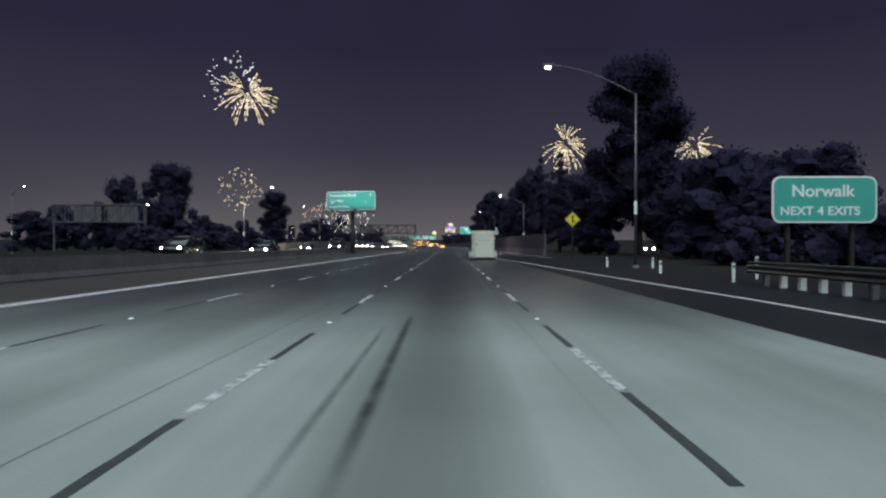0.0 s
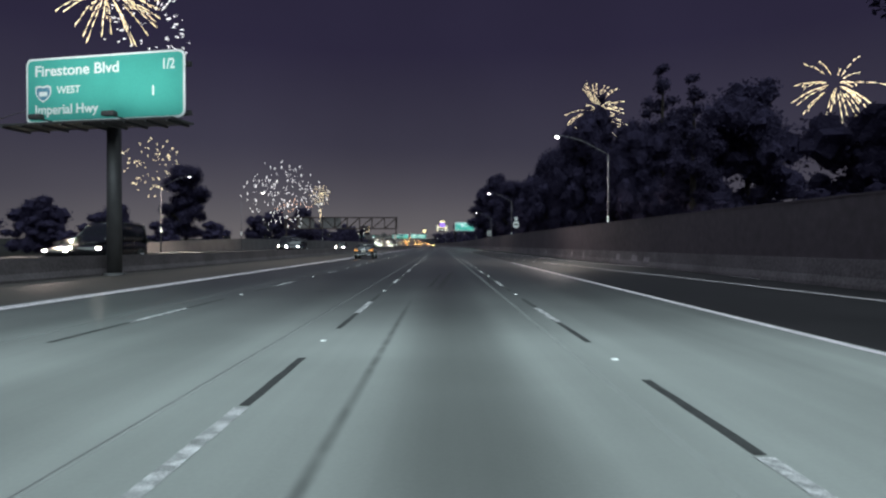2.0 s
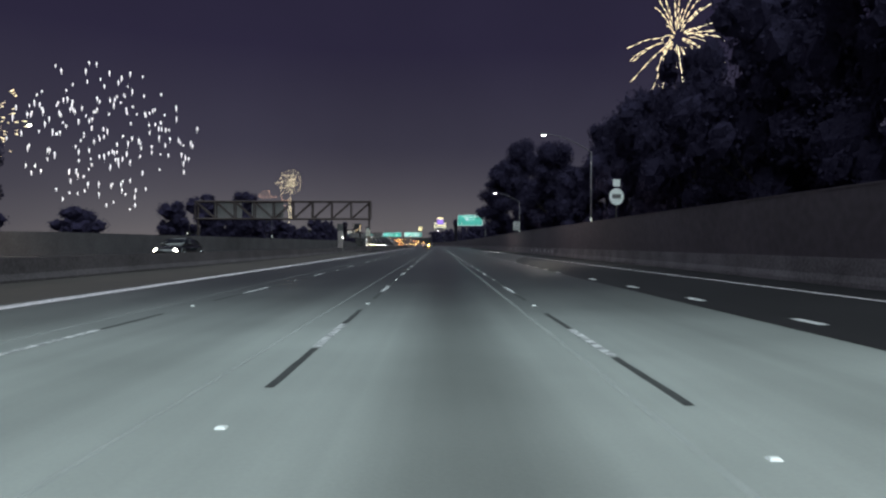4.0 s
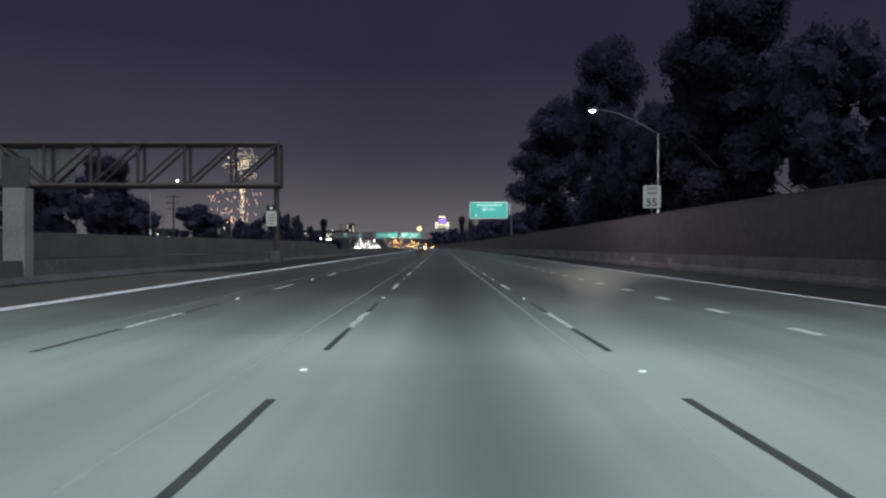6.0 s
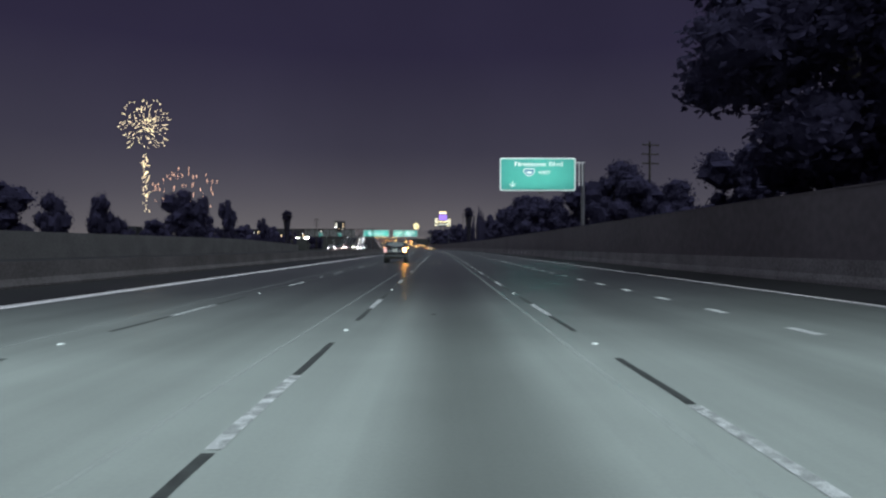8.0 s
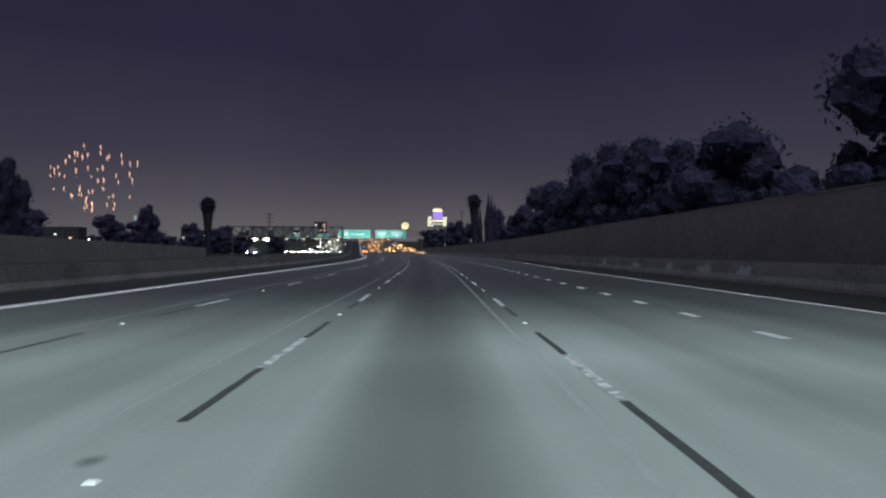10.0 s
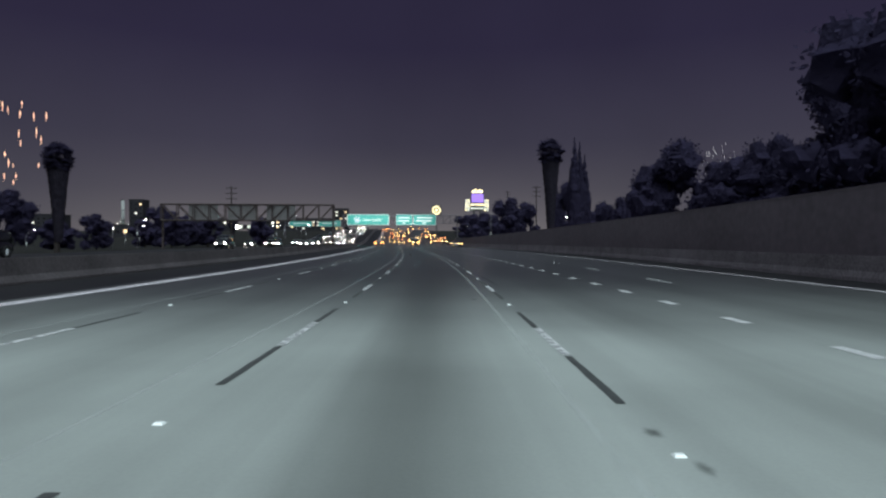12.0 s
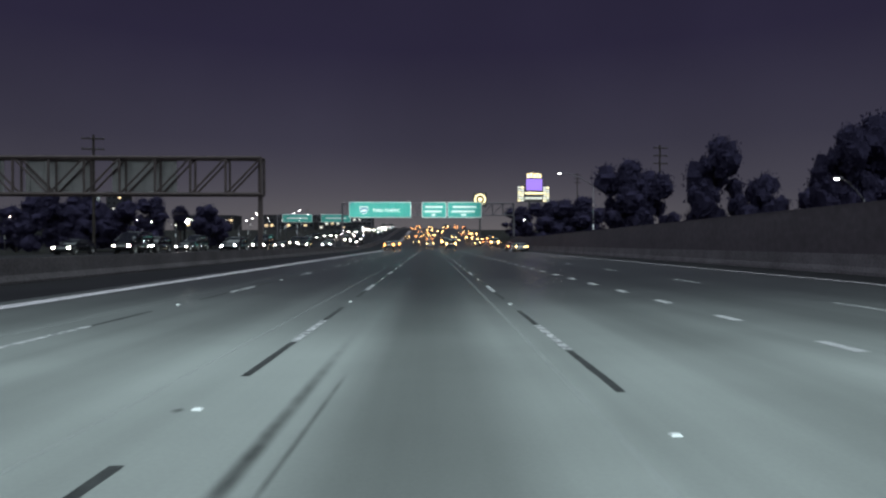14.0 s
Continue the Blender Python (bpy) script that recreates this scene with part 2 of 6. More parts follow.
def rod(bm, p, q, r0, r1=None, seg=10):
    """A tapered rod from p to q."""
    p, q = Vector(p), Vector(q)
    d = q - p
    g = bmesh.ops.create_cone(bm, cap_ends=True, segments=seg, radius1=r0, radius2=r0 if r1 is None else r1, depth=d.length)
    m = Matrix.Translation((p + q) / 2) @ d.to_track_quat("Z", "Y").to_matrix().to_4x4()
    bmesh.ops.transform(bm, matrix=m, verts=g["verts"])
    return bm


def fresh():
    return bmesh.new()


def strip(name, s0, s1, left, right, z, mat, step=4.0, parent=None):
    """A sheet along the road between two lateral lines (numbers or functions of s), with UVs in metres."""
    fl = left if callable(left) else (lambda s: left)
    fr = right if callable(right) else (lambda s: right)
    bm = fresh()
    uvl = bm.loops.layers.uv.new("UVMap")
    prev = None
    n = max(1, int(math.ceil((s1 - s0) / step)))
    cols = 4
    for i in range(n + 1):
        s = s0 + (s1 - s0) * i / n
        a, b = fl(s), fr(s)
        row = []
        for j in range(cols + 1):
            l = a + (b - a) * j / cols
            row.append((bm.verts.new(spot(s, l, z)), (l, s)))
        if prev:
            for j in range(cols):
                q = (prev[j], prev[j + 1], row[j + 1], row[j])
                f = bm.faces.new([v for v, _ in q])
                for lp, (_, uv) in zip(f.loops, q):
                    lp[uvl].uv = uv
        prev = row
    return part(name, bm, mat, parent)


def extrude_along(name, s0, s1, profile, lateral, mat, step=4.0, height=1.0, parent=None):
    """A closed profile [(across, up)] carried along the road at lateral(s)."""
    fl = lateral if callable(lateral) else (lambda s: lateral)
    fh = height if callable(height) else (lambda s: height)
    bm = fresh()
    prev = None
    n = max(1, int(math.ceil((s1 - s0) / step)))
    for i in range(n + 1):
        s = s0 + (s1 - s0) * i / n
        ring = [bm.verts.new(spot(s, fl(s) + a, u * fh(s))) for a, u in profile]
        if prev:
            for j in range(len(ring)):
                bm.faces.new((prev[j], prev[j - 1], ring[j - 1], ring[j]))
        else:
            bm.faces.new(ring)
        prev = ring
    bm.faces.new(list(reversed(prev)))
    bmesh.ops.recalc_face_normals(bm, faces=bm.faces)
    return part(name, bm, mat, parent)


def lettering(text, size, place, mat, parent, wide=1.0, name="lettering"):
    """Flat letters that face -y, their lower left corner at place, one mesh a word."""
    x = place[0]
    for word in text.split():
        cu = bpy.data.curves.new("text", "FONT")
        cu.body, cu.size, cu.extrude, cu.fill_mode = word, size, 0.004, "BOTH"
        cu.offset = size * 0.018
        tmp = new("text", cu)
        bpy.context.view_layer.update()
        me = bpy.data.meshes.new_from_object(tmp.evaluated_get(bpy.context.evaluated_depsgraph_get()))
        bpy.data.objects.remove(tmp)
        me.transform(Matrix.Translation((x, place[1], place[2])) @ Matrix.Rotation(radians(90), 4, "X") @ Matrix.Diagonal((wide, 1, 1, 1)))
        me.materials.clear()
        me.materials.append(mat)
        new(name, me).parent = parent
        x = max(v.co.x for v in me.vertices) + size * 0.3 * wide


def tube(bm, pts, r0, r1, seg=8):
    """One bent tube through points, tapering from r0 to r1."""
    pts = [Vector(p) for p in pts]
    rings = []
    for i, p in enumerate(pts):
        d = (pts[min(i + 1, len(pts) - 1)] - pts[max(i - 1, 0)]).normalized()
        u = d.cross(Vector((0, 1, 0))).normalized()
        v = d.cross(u)
        r = r0 + (r1 - r0) * i / (len(pts) - 1)
        rings.append([bm.verts.new(p + (u * math.cos(a) + v * math.sin(a)) * r) for a in (2 * math.pi * k / seg for k in range(seg))])
    for a, b in zip(rings, rings[1:]):
        for k in range(seg):
            bm.faces.new((a[k - 1], a[k], b[k], b[k - 1]))
    bm.faces.new(rings[0])
    bm.faces.new(list(reversed(rings[-1])))
    bmesh.ops.recalc_face_normals(bm, faces=bm.faces)
    return bm


def rounded_plate(bm, x0, x1, z0, z1, y0, y1, r):
    """A plate in the xz plane with rounded corners."""
    pts = []
    for cx, cz, a0 in ((x1 - r, z1 - r, 0), (x0 + r, z1 - r, 90), (x0 + r, z0 + r, 180), (x1 - r, z0 + r, 270)):
        for i in range(5):
            a = radians(a0 + 22.5 * i)
            pts.append((cx + r * math.cos(a), cz + r * math.sin(a)))
    f = [bm.verts.new((x, y0, z)) for x, z in pts]
    b = [bm.verts.new((x, y1, z)) for x, z in pts]
    bm.faces.new(f)
    bm.faces.new(list(reversed(b)))
    for i in range(len(f)):
        bm.faces.new((f[i - 1], f[i], b[i], b[i - 1]))
    bmesh.ops.recalc_face_normals(bm, faces=bm.faces)
    return bm


# ---- ground and road ----
def ground_z(x, y):
    a, p = spot(560, 0), heading(560)
    s = 560 - (x - a.x) * math.sin(p) + (y - a.y) * math.cos(p)
    return rise(s) - 0.12 - 0.6 * max(0.0, min(1.0, (s - 590) / 40))


bm = fresh()
N = 60
for i in range(N + 1):
    for j in range(N + 1):
        u, v = i / N * 2 - 1, j / N * 2 - 1
        x, y = 2500 * u * abs(u), 500 + 2500 * v * abs(v)
        bm.verts.new((x, y, ground_z(x, y)))
bm.verts.ensure_lookup_table()
for i in range(N):
    for j in range(N):
        a = i * (N + 1) + j
        bm.faces.new((bm.verts[a], bm.verts[a + N + 1], bm.verts[a + N + 2], bm.verts[a + 1]))
tagged(part("ground", bm, DIRT), "dark dry grass and dirt beside the freeway", "ground", kind="structure")

END = 1000.0
EDGE_R = lambda s: float(np.interp(s, [-60, 60, 97, 112, 191, 252, 394, 415, 436, 474, 515, 600], [10.5, 12.0, 12.5, 10.9, 9.4, 9.75, 9.8, 11.1, 12.7, 13.7, 15.0, 15.0]))
WALL_L = lambda s: float(np.interp(s, [60, 112, 197, 240, 296, 398, 439, 479, 520, 640], [12.3, 12.0, 13.2, 13.4, 13.6, 13.0, 15.0, 17.2, 18.5, 19.0]))
WALL_H = lambda s: float(np.interp(s, [60, 112, 200, 240, 400, 480, 640], [2.75, 3.0, 3.37, 3.45, 3.32, 3.3, 2.4]))
LEFT_B = lambda s: float(np.interp(s, [-60, 117, 250, 276, 400, 514, 600], [-15.4, -15.4, -14.9, -14.6, -13.2, -14.2, -14.2]))
LEFT_E = lambda s: float(np.interp(s, [-60, 40, 109, 191, 234, 288, 378, 414, 449, 600], [-9.5, -9.3, -9.1, -9.3, -9.6, -9.8, -9.8, -9.3, -8.9, -8.8]))

CONC_R = lambda s: float(np.interp(s, [-60, 160, 175, 183, 199], [5.35, 5.35, 5.5, 6.3, 9.4])) if s < 199 else EDGE_R(s) + 0.12
road = tagged(strip("road", -60, END, -9.9, CONC_R, 0.0, CONCRETE), "pale worn concrete freeway lanes, streaked, with headlamp pool and fall-off painted in", "road", kind="structure")
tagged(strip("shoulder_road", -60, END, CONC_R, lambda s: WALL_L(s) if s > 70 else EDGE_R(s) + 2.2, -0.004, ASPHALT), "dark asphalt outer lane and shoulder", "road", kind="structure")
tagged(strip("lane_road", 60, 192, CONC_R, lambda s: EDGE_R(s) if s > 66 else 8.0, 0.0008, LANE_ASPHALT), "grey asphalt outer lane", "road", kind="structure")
tagged(strip("median_shoulder", -60, 236, lambda s: LEFT_B(s) + 0.2, -9.9, -0.006, LIT_SHOULDER), "inner shoulder beside the median barrier, warm headlamp light painted in", "road", kind="structure")
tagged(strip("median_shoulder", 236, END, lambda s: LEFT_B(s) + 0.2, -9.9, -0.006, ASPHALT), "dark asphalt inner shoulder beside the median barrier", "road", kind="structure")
tagged(strip("opposite_road", -60, END, lambda s: LEFT_B(s) - 22.0, lambda s: LEFT_B(s) - 0.3, 0.33, ASPHALT), "dark opposite carriageway behind the median barrier", "road", kind="structure")

# ---- walls and barriers ----
WALL_BASE = material("wall_foot_concrete", (0.145, 0.124, 0.140), 0.85, vary=0.3, scale=0.6, bump=0.1, bump_scale=6, spec=0.12)
SAFETY = [(0.0, -0.2), (0.0, 0.08), (0.16, 0.30), (0.22, 0.86), (0.42, 0.86), (0.48, 0.30), (0.62, 0.08), (0.62, -0.2)]
tagged(extrude_along("median_barrier", -60, 900, SAFETY, lambda s: LEFT_B(s) - 0.31, BARRIER), "weathered concrete median barrier", "barrier", kind="structure")
sound_wall = tagged(extrude_along("wall_sound", 74, 640, [(0.32, -0.2), (0.32, 1.0), (0.55, 1.0), (0.55, -0.2)], WALL_L, WALL, height=WALL_H), "tall dusty concrete sound wall along the freeway", "wall", kind="structure")
extrude_along("coping", 74, 640, [(0.30, 1.0), (0.30, 1.02), (0.57, 1.02), (0.57, 1.0)], WALL_L, WALL, height=WALL_H, parent=sound_wall)
extrude_along("barrier_base", 74, 640, [(0.10, -0.2), (0.13, 0.12), (0.19, 0.35), (0.22, 0.9), (0.318, 0.9), (0.318, -0.2)], WALL_L, WALL_BASE, parent=sound_wall)
PATCH = material("pale_repaint", (0.235, 0.20, 0.23), 0.85, vary=0.35, scale=1.5)
rnd = random.Random(21)
for s, w in ((98.6, 1.1), (100.8, 1.4), (104.5, 0.9), (115, 0.4), (119.8, 0.7), (135, 0.8), (203.6, 1.6), (206.2, 1.2), (208.6, 1.9), (212.4, 0.9), (214.9, 2.4), (219.9, 1.2), (240, 0.6), (247, 0.9), (371, 1.2), (374.6, 1.8), (379, 0.9), (384, 2.2), (391, 1.0)):
    # a ragged patch of fresh paint on the foot of the wall
    bm = fresh()
    n, h = 7, rnd.uniform(0.42, 0.55)
    low = [bm.verts.new((0.175, w * k / n, 0.30 + rnd.uniform(-0.02, 0.05))) for k in range(n + 1)]
    top = [bm.verts.new((0.207, w * k / n + rnd.uniform(-0.05, 0.05), 0.30 + h * (rnd.uniform(0.75, 1.0) if 0 < k < n else 0.7))) for k in range(n + 1)]
    for k in range(n):
        bm.faces.new((low[k], top[k], top[k + 1], low[k + 1]))
    q = part("wall_patch", bm, PATCH, None)
    q.matrix_world = stand(s, WALL_L(s))
    q.parent = sound_wall
tagged(extrude_along("wall_far_side", 150, 470, [(-0.3, -0.3), (-0.3, 1.0), (0, 1.0), (0, -0.3)], lambda s: float(np.interp(s, [150, 300, 470], [-46, -42, -40])), FAR_WALL, height=lambda s: float(np.interp(s, [150, 200, 400, 470], [1.6, 2.8, 3.0, 2.0]))), "long concrete wall beyond the opposite lanes", "wall", kind="structure")

# ---- road markings ----
PITCH = 9.287
DASH = PITCH / 4


def flat_mesh(name, x0, x1, y0, y1, z, mat, ragged=0.0):
    bm = fresh()
    n = 6 if ragged else 1
    left, right = [], []
    for i in range(n + 1):
        y = y0 + (y1 - y0) * i / n
        left.append(bm.verts.new((x0 + random.uniform(-ragged, ragged), y, z)))
        right.append(bm.verts.new((x1 + random.uniform(-ragged, ragged), y, z)))
    for i in range(n):
        bm.faces.new((left[i], right[i], right[i + 1], left[i + 1]))
    me = bpy.data.meshes.new(name)
    bm.to_mesh(me)
    bm.free()
    me.materials.append(mat)
    return me


def lay(name, me, s, l, parent):
    ob = new(name, me)
    ob.matrix_world = stand(s, l)
    ob.parent = parent
    return ob


dash_me = flat_mesh("lane_dash", -0.06, 0.06, 0, DASH, 0.005, WORN_PAINT, 0.008)
black_me = flat_mesh("contrast_stripe", -0.046, 0.046, 0, DASH * 0.93, 0.004, BLACK_PAINT, 0.006)
dot_me = flat_mesh("short_dash", -0.10, 0.10, 0, 0.85, 0.005, PAINT, 0.006)
bm = fresh()
box(bm, (-0.042, -0.04, 0.0), (0.042, 0.04, 0.016))
for v in bm.verts:
    if v.co.z > 0.01:
        v.co.x *= 0.7
        v.co.y *= 0.45
marker_me = bpy.data.meshes.new("road_marker")
bm.to_mesh(marker_me)
bm.free()
marker_me.materials.append(material("reflector_white", (0.9, 0.92, 0.9), 0.25, vary=0.05))
SHIFT = ([0, 4, 8, 12, 20, 25, 31, 40, 44, 48, 52, 60], [0.9, -0.6, -1.4, -1.2, 0.2, -0.3, -1.4, -1.6, -1.0, -0.4, -0.8, -0.5])
for k in range(-2, 72):
    off = float(np.interp(k, *SHIFT))
    for l, d in ((-1.83, 0.0), (1.83, off), (-5.55, off)):
        s = k * PITCH + d
        lay("lane_dash", dash_me, s, l, road)
        lay("contrast_stripe", black_me, s - DASH * 0.96, l, road)
        if k < 60:
            lay("contrast_stripe", black_me, s + DASH * 1.02, l, road)
        lay("road_marker", marker_me, s - PITCH * 0.375, l, road)
for i in range(150):
    s = 160 + i * PITCH / 3
    l = float(np.interp(s, [160, 178, 240], [5.45, 5.35, 5.49]))
    if s < 620:
        lay("short_dash", dot_me, s, l, road)
for i in range(12):
    s = 107 + i * 4.3
    lay("short_dash", dot_me, s, float(np.interp(s, [105, 125, 160], [7.7, 6.7, 5.5])), road)
for k in range(47, 60):
    lay("lane_dash", dash_me, k * PITCH + 3.0, float(np.interp(k * PITCH, [440, 480], [8.2, 9.3])), road)
strip("edge_line", -60, 900, lambda s: LEFT_E(s) - 0.20, LEFT_E, 0.005, EDGE_PAINT, 3.0, road)
strip("edge_line", -60, 900, lambda s: LEFT_E(s) - 0.42, lambda s: LEFT_E(s) - 0.27, 0.005, EDGE_PAINT, 3.0, road)
strip("edge_line", -60, 108, lambda s: float(np.interp(s, [-60, -10, 10, 37, 58, 108], [8.6, 8.1, 7.6, 6.1, 5.15, 5.1])), lambda s: float(np.interp(s, [-60, -10, 10, 37, 58, 108], [8.75, 8.25, 7.75, 6.25, 5.3, 5.25])), 0.005, EDGE_PAINT, 2.0, road)
strip("edge_line", 62, 107, lambda s: float(np.interp(s, [62, 88, 107], [11.3, 9.5, 7.65])), lambda s: float(np.interp(s, [62, 88, 107], [11.42, 9.62, 7.77])), 0.005, EDGE_PAINT, 2.0, road)
strip("edge_line", 86, 900, lambda s: EDGE_R(s) - 0.14, EDGE_R, 0.005, EDGE_PAINT, 3.0, road)
SEAL = road_material("dark_joint", (0.16, 0.16, 0.16), 0.6, 0.0)
strip("lane_joint", -40, 120, -2.48, -2.468, 0.003, SEAL, 4.0, road)


def smear_material(name, color, cover):
    """Thin dirt or rubber on the paving, densest along its middle and worn through in spots."""
    m = material(name, color, 0.7, vary=0.2, scale=3, spec=0.1)
    n, k = m.node_tree.nodes, m.node_tree.links
    uv, sep, mid, ends, noise = n.new("ShaderNodeTexCoord"), n.new("ShaderNodeSeparateXYZ"), n.new("ShaderNodeMapRange"), n.new("ShaderNodeMapRange"), n.new("ShaderNodeTexNoise")
    k.new(uv.outputs["UV"], sep.inputs[0])
    k.new(uv.outputs["Object"], noise.inputs["Vector"])
    noise.inputs["Scale"].default_value, noise.inputs["Detail"].default_value = 2.2, 5.0
    ab = n.new("ShaderNodeMath")
    ab.operation = "ABSOLUTE"
    k.new(sep.outputs["X"], ab.inputs[0])
    for r, a, b, c in ((mid, 1.0, 0.0, cover), (ends, 0.0, 0.25, 1.0)):
        r.interpolation_type = "SMOOTHSTEP"
        r.inputs["From Min"].default_value, r.inputs["From Max"].default_value, r.inputs["To Max"].default_value = a, b, c
    k.new(ab.outputs[0], mid.inputs["Value"])
    k.new(sep.outputs["Y"], ends.inputs["Value"])
    nr = n.new("ShaderNodeMapRange")
    nr.inputs["From Min"].default_value, nr.inputs["From Max"].default_value, nr.inputs["To Min"].default_value = 0.3, 0.6, 0.45
    k.new(noise.outputs[0], nr.inputs["Value"])
    p, q = n.new("ShaderNodeMath"), n.new("ShaderNodeMath")
    p.operation = q.operation = "MULTIPLY"
    k.new(mid.outputs[0], p.inputs[0])
    k.new(ends.outputs[0], p.inputs[1])
    k.new(p.outputs[0], q.inputs[0])
    k.new(nr.outputs[0], q.inputs[1])
    tr, mx = n.new("ShaderNodeBsdfTransparent"), n.new("ShaderNodeMixShader")
    k.new(q.outputs[0], mx.inputs[0])
    k.new(tr.outputs[0], mx.inputs[1])
    k.new(n["Principled BSDF"].outputs[0], mx.inputs[2])
    k.new(mx.outputs[0], n["Material Output"].inputs["Surface"])
    return m


def smear(name, s0, s1, l0, l1, w, mat, z=0.0025):
    """A streak from (s0, l0) to (s1, l1), 2 w wide; U runs -1 to 1 across, V from 0 at the ends to 0.5 in the middle."""
    bm = fresh()
    uvl = bm.loops.layers.uv.new("UVMap")
    n = max(4, int((s1 - s0) / 2.5))
    prev = None
    for i in range(n + 1):
        f = i / n
        s, l = s0 + (s1 - s0) * f, l0 + (l1 - l0) * f
        row = [(bm.verts.new(spot(s, l + w * u, z)), (u, 0.5 - abs(f - 0.5))) for u in (-1.0, 0.0, 1.0)]
        if prev:
            for j in range(2):
                q = (prev[j], prev[j + 1], row[j + 1], row[j])
                face = bm.faces.new([v for v, _ in q])
                for lp, (_, uv) in zip(face.loops, q):
                    lp[uvl].uv = uv
        prev = row
    return part(name, bm, mat, road)


RUBBER_MARK = smear_material("rubber_streak", (0.05, 0.05, 0.05), 0.62)
FAINT_MARK = smear_material("faint_rubber_streak", (0.06, 0.06, 0.06), 0.34)
SLIGHT_MARK = smear_material("slight_rubber_streak", (0.07, 0.07, 0.07), 0.2)
PALE_MARK = smear_material("pale_worn_joint", (0.56, 0.58, 0.57), 0.30)
DARK_SPOT = smear_material("dark_spot", (0.05, 0.052, 0.05), 0.5)
for l in (-2.45, -6.2):
    smear("lane_joint", -40, 620, l, l, 0.04, PALE_MARK, 0.0022)
smear("lane_joint", -40, 620, 1.42, 1.42, 0.06, PALE_MARK, 0.0022)
for s0, s1, l0, l1, w, m in ((-2.2, 5.6, -0.80, -0.81, 0.07, FAINT_MARK), (-2.2, 7.5, -0.41, -0.48, 0.10, RUBBER_MARK), (80, 93, -0.28, 0.38, 0.16, FAINT_MARK), (80.5, 91, -0.58, -0.14, 0.10, FAINT_MARK),
                             (81, 92.5, 1.33, 2.08, 0.07, FAINT_MARK), (474, 503, -1.03, -1.07, 0.10, RUBBER_MARK), (480, 481.5, -0.71, -0.69, 0.035, RUBBER_MARK), (476, 488.5, 1.36, 1.92, 0.13, FAINT_MARK), (495.6, 499.5, -0.85, -0.80, 0.04, FAINT_MARK),
                             (367.2, 370.0, -1.17, -1.36, 0.045, RUBBER_MARK), (60, 78, -1.0, -0.9, 0.08, FAINT_MARK), (47.5, 58, -0.82, -0.50, 0.07, SLIGHT_MARK), (48, 55, -0.28, -0.16, 0.05, SLIGHT_MARK), (438, 444.5, 2.2, 2.08, 0.06, FAINT_MARK)):
    smear("tyre_streak", s0, s1, l0, l1, w, m)
rnd = random.Random(3)
# small soft dark spots, some set singly, the rest at random
spots = [(190.8, -1.95), (191.3, 1.75), (262.0, 0.32), (423.5, 1.83), (422.8, 1.9), (479.8, -1.72), (478.8, 1.8), (440.7, 1.75), (465.1, 0.93), (463.0, 0.86), (461.1, 0.77), (460.3, -1.77), (459.9, 1.76)]
spots += [(rnd.uniform(2, 520), rnd.choice((-1.9, 1.8, 0.2, -0.5, 1.2, -3.5, 3.4)) + rnd.uniform(-0.2, 0.2)) for i in range(24)]
for s, l in spots:
    bm = fresh()
    uvl = bm.loops.layers.uv.new("UVMap")
    a, b = rnd.uniform(0.07, 0.13), rnd.uniform(0.09, 0.22)
    mid = bm.verts.new(spot(s, l, 0.0026))
    ring = []
    for j in range(14):
        q, k = 2 * math.pi * j / 14, rnd.uniform(0.8, 1.15)
        ring.append(bm.verts.new(spot(s + math.sin(q) * b * k, l + math.cos(q) * a * k, 0.0026)))
    for j in range(14):
        face = bm.faces.new((mid, ring[j - 1], ring[j]))
        for lp in face.loops:
            lp[uvl].uv = (0.0, 0.5) if lp.vert is mid else (1.0, 0.5)
    bmesh.ops.recalc_face_normals(bm, faces=bm.faces)
    part("dark_spot", bm, DARK_SPOT, road)

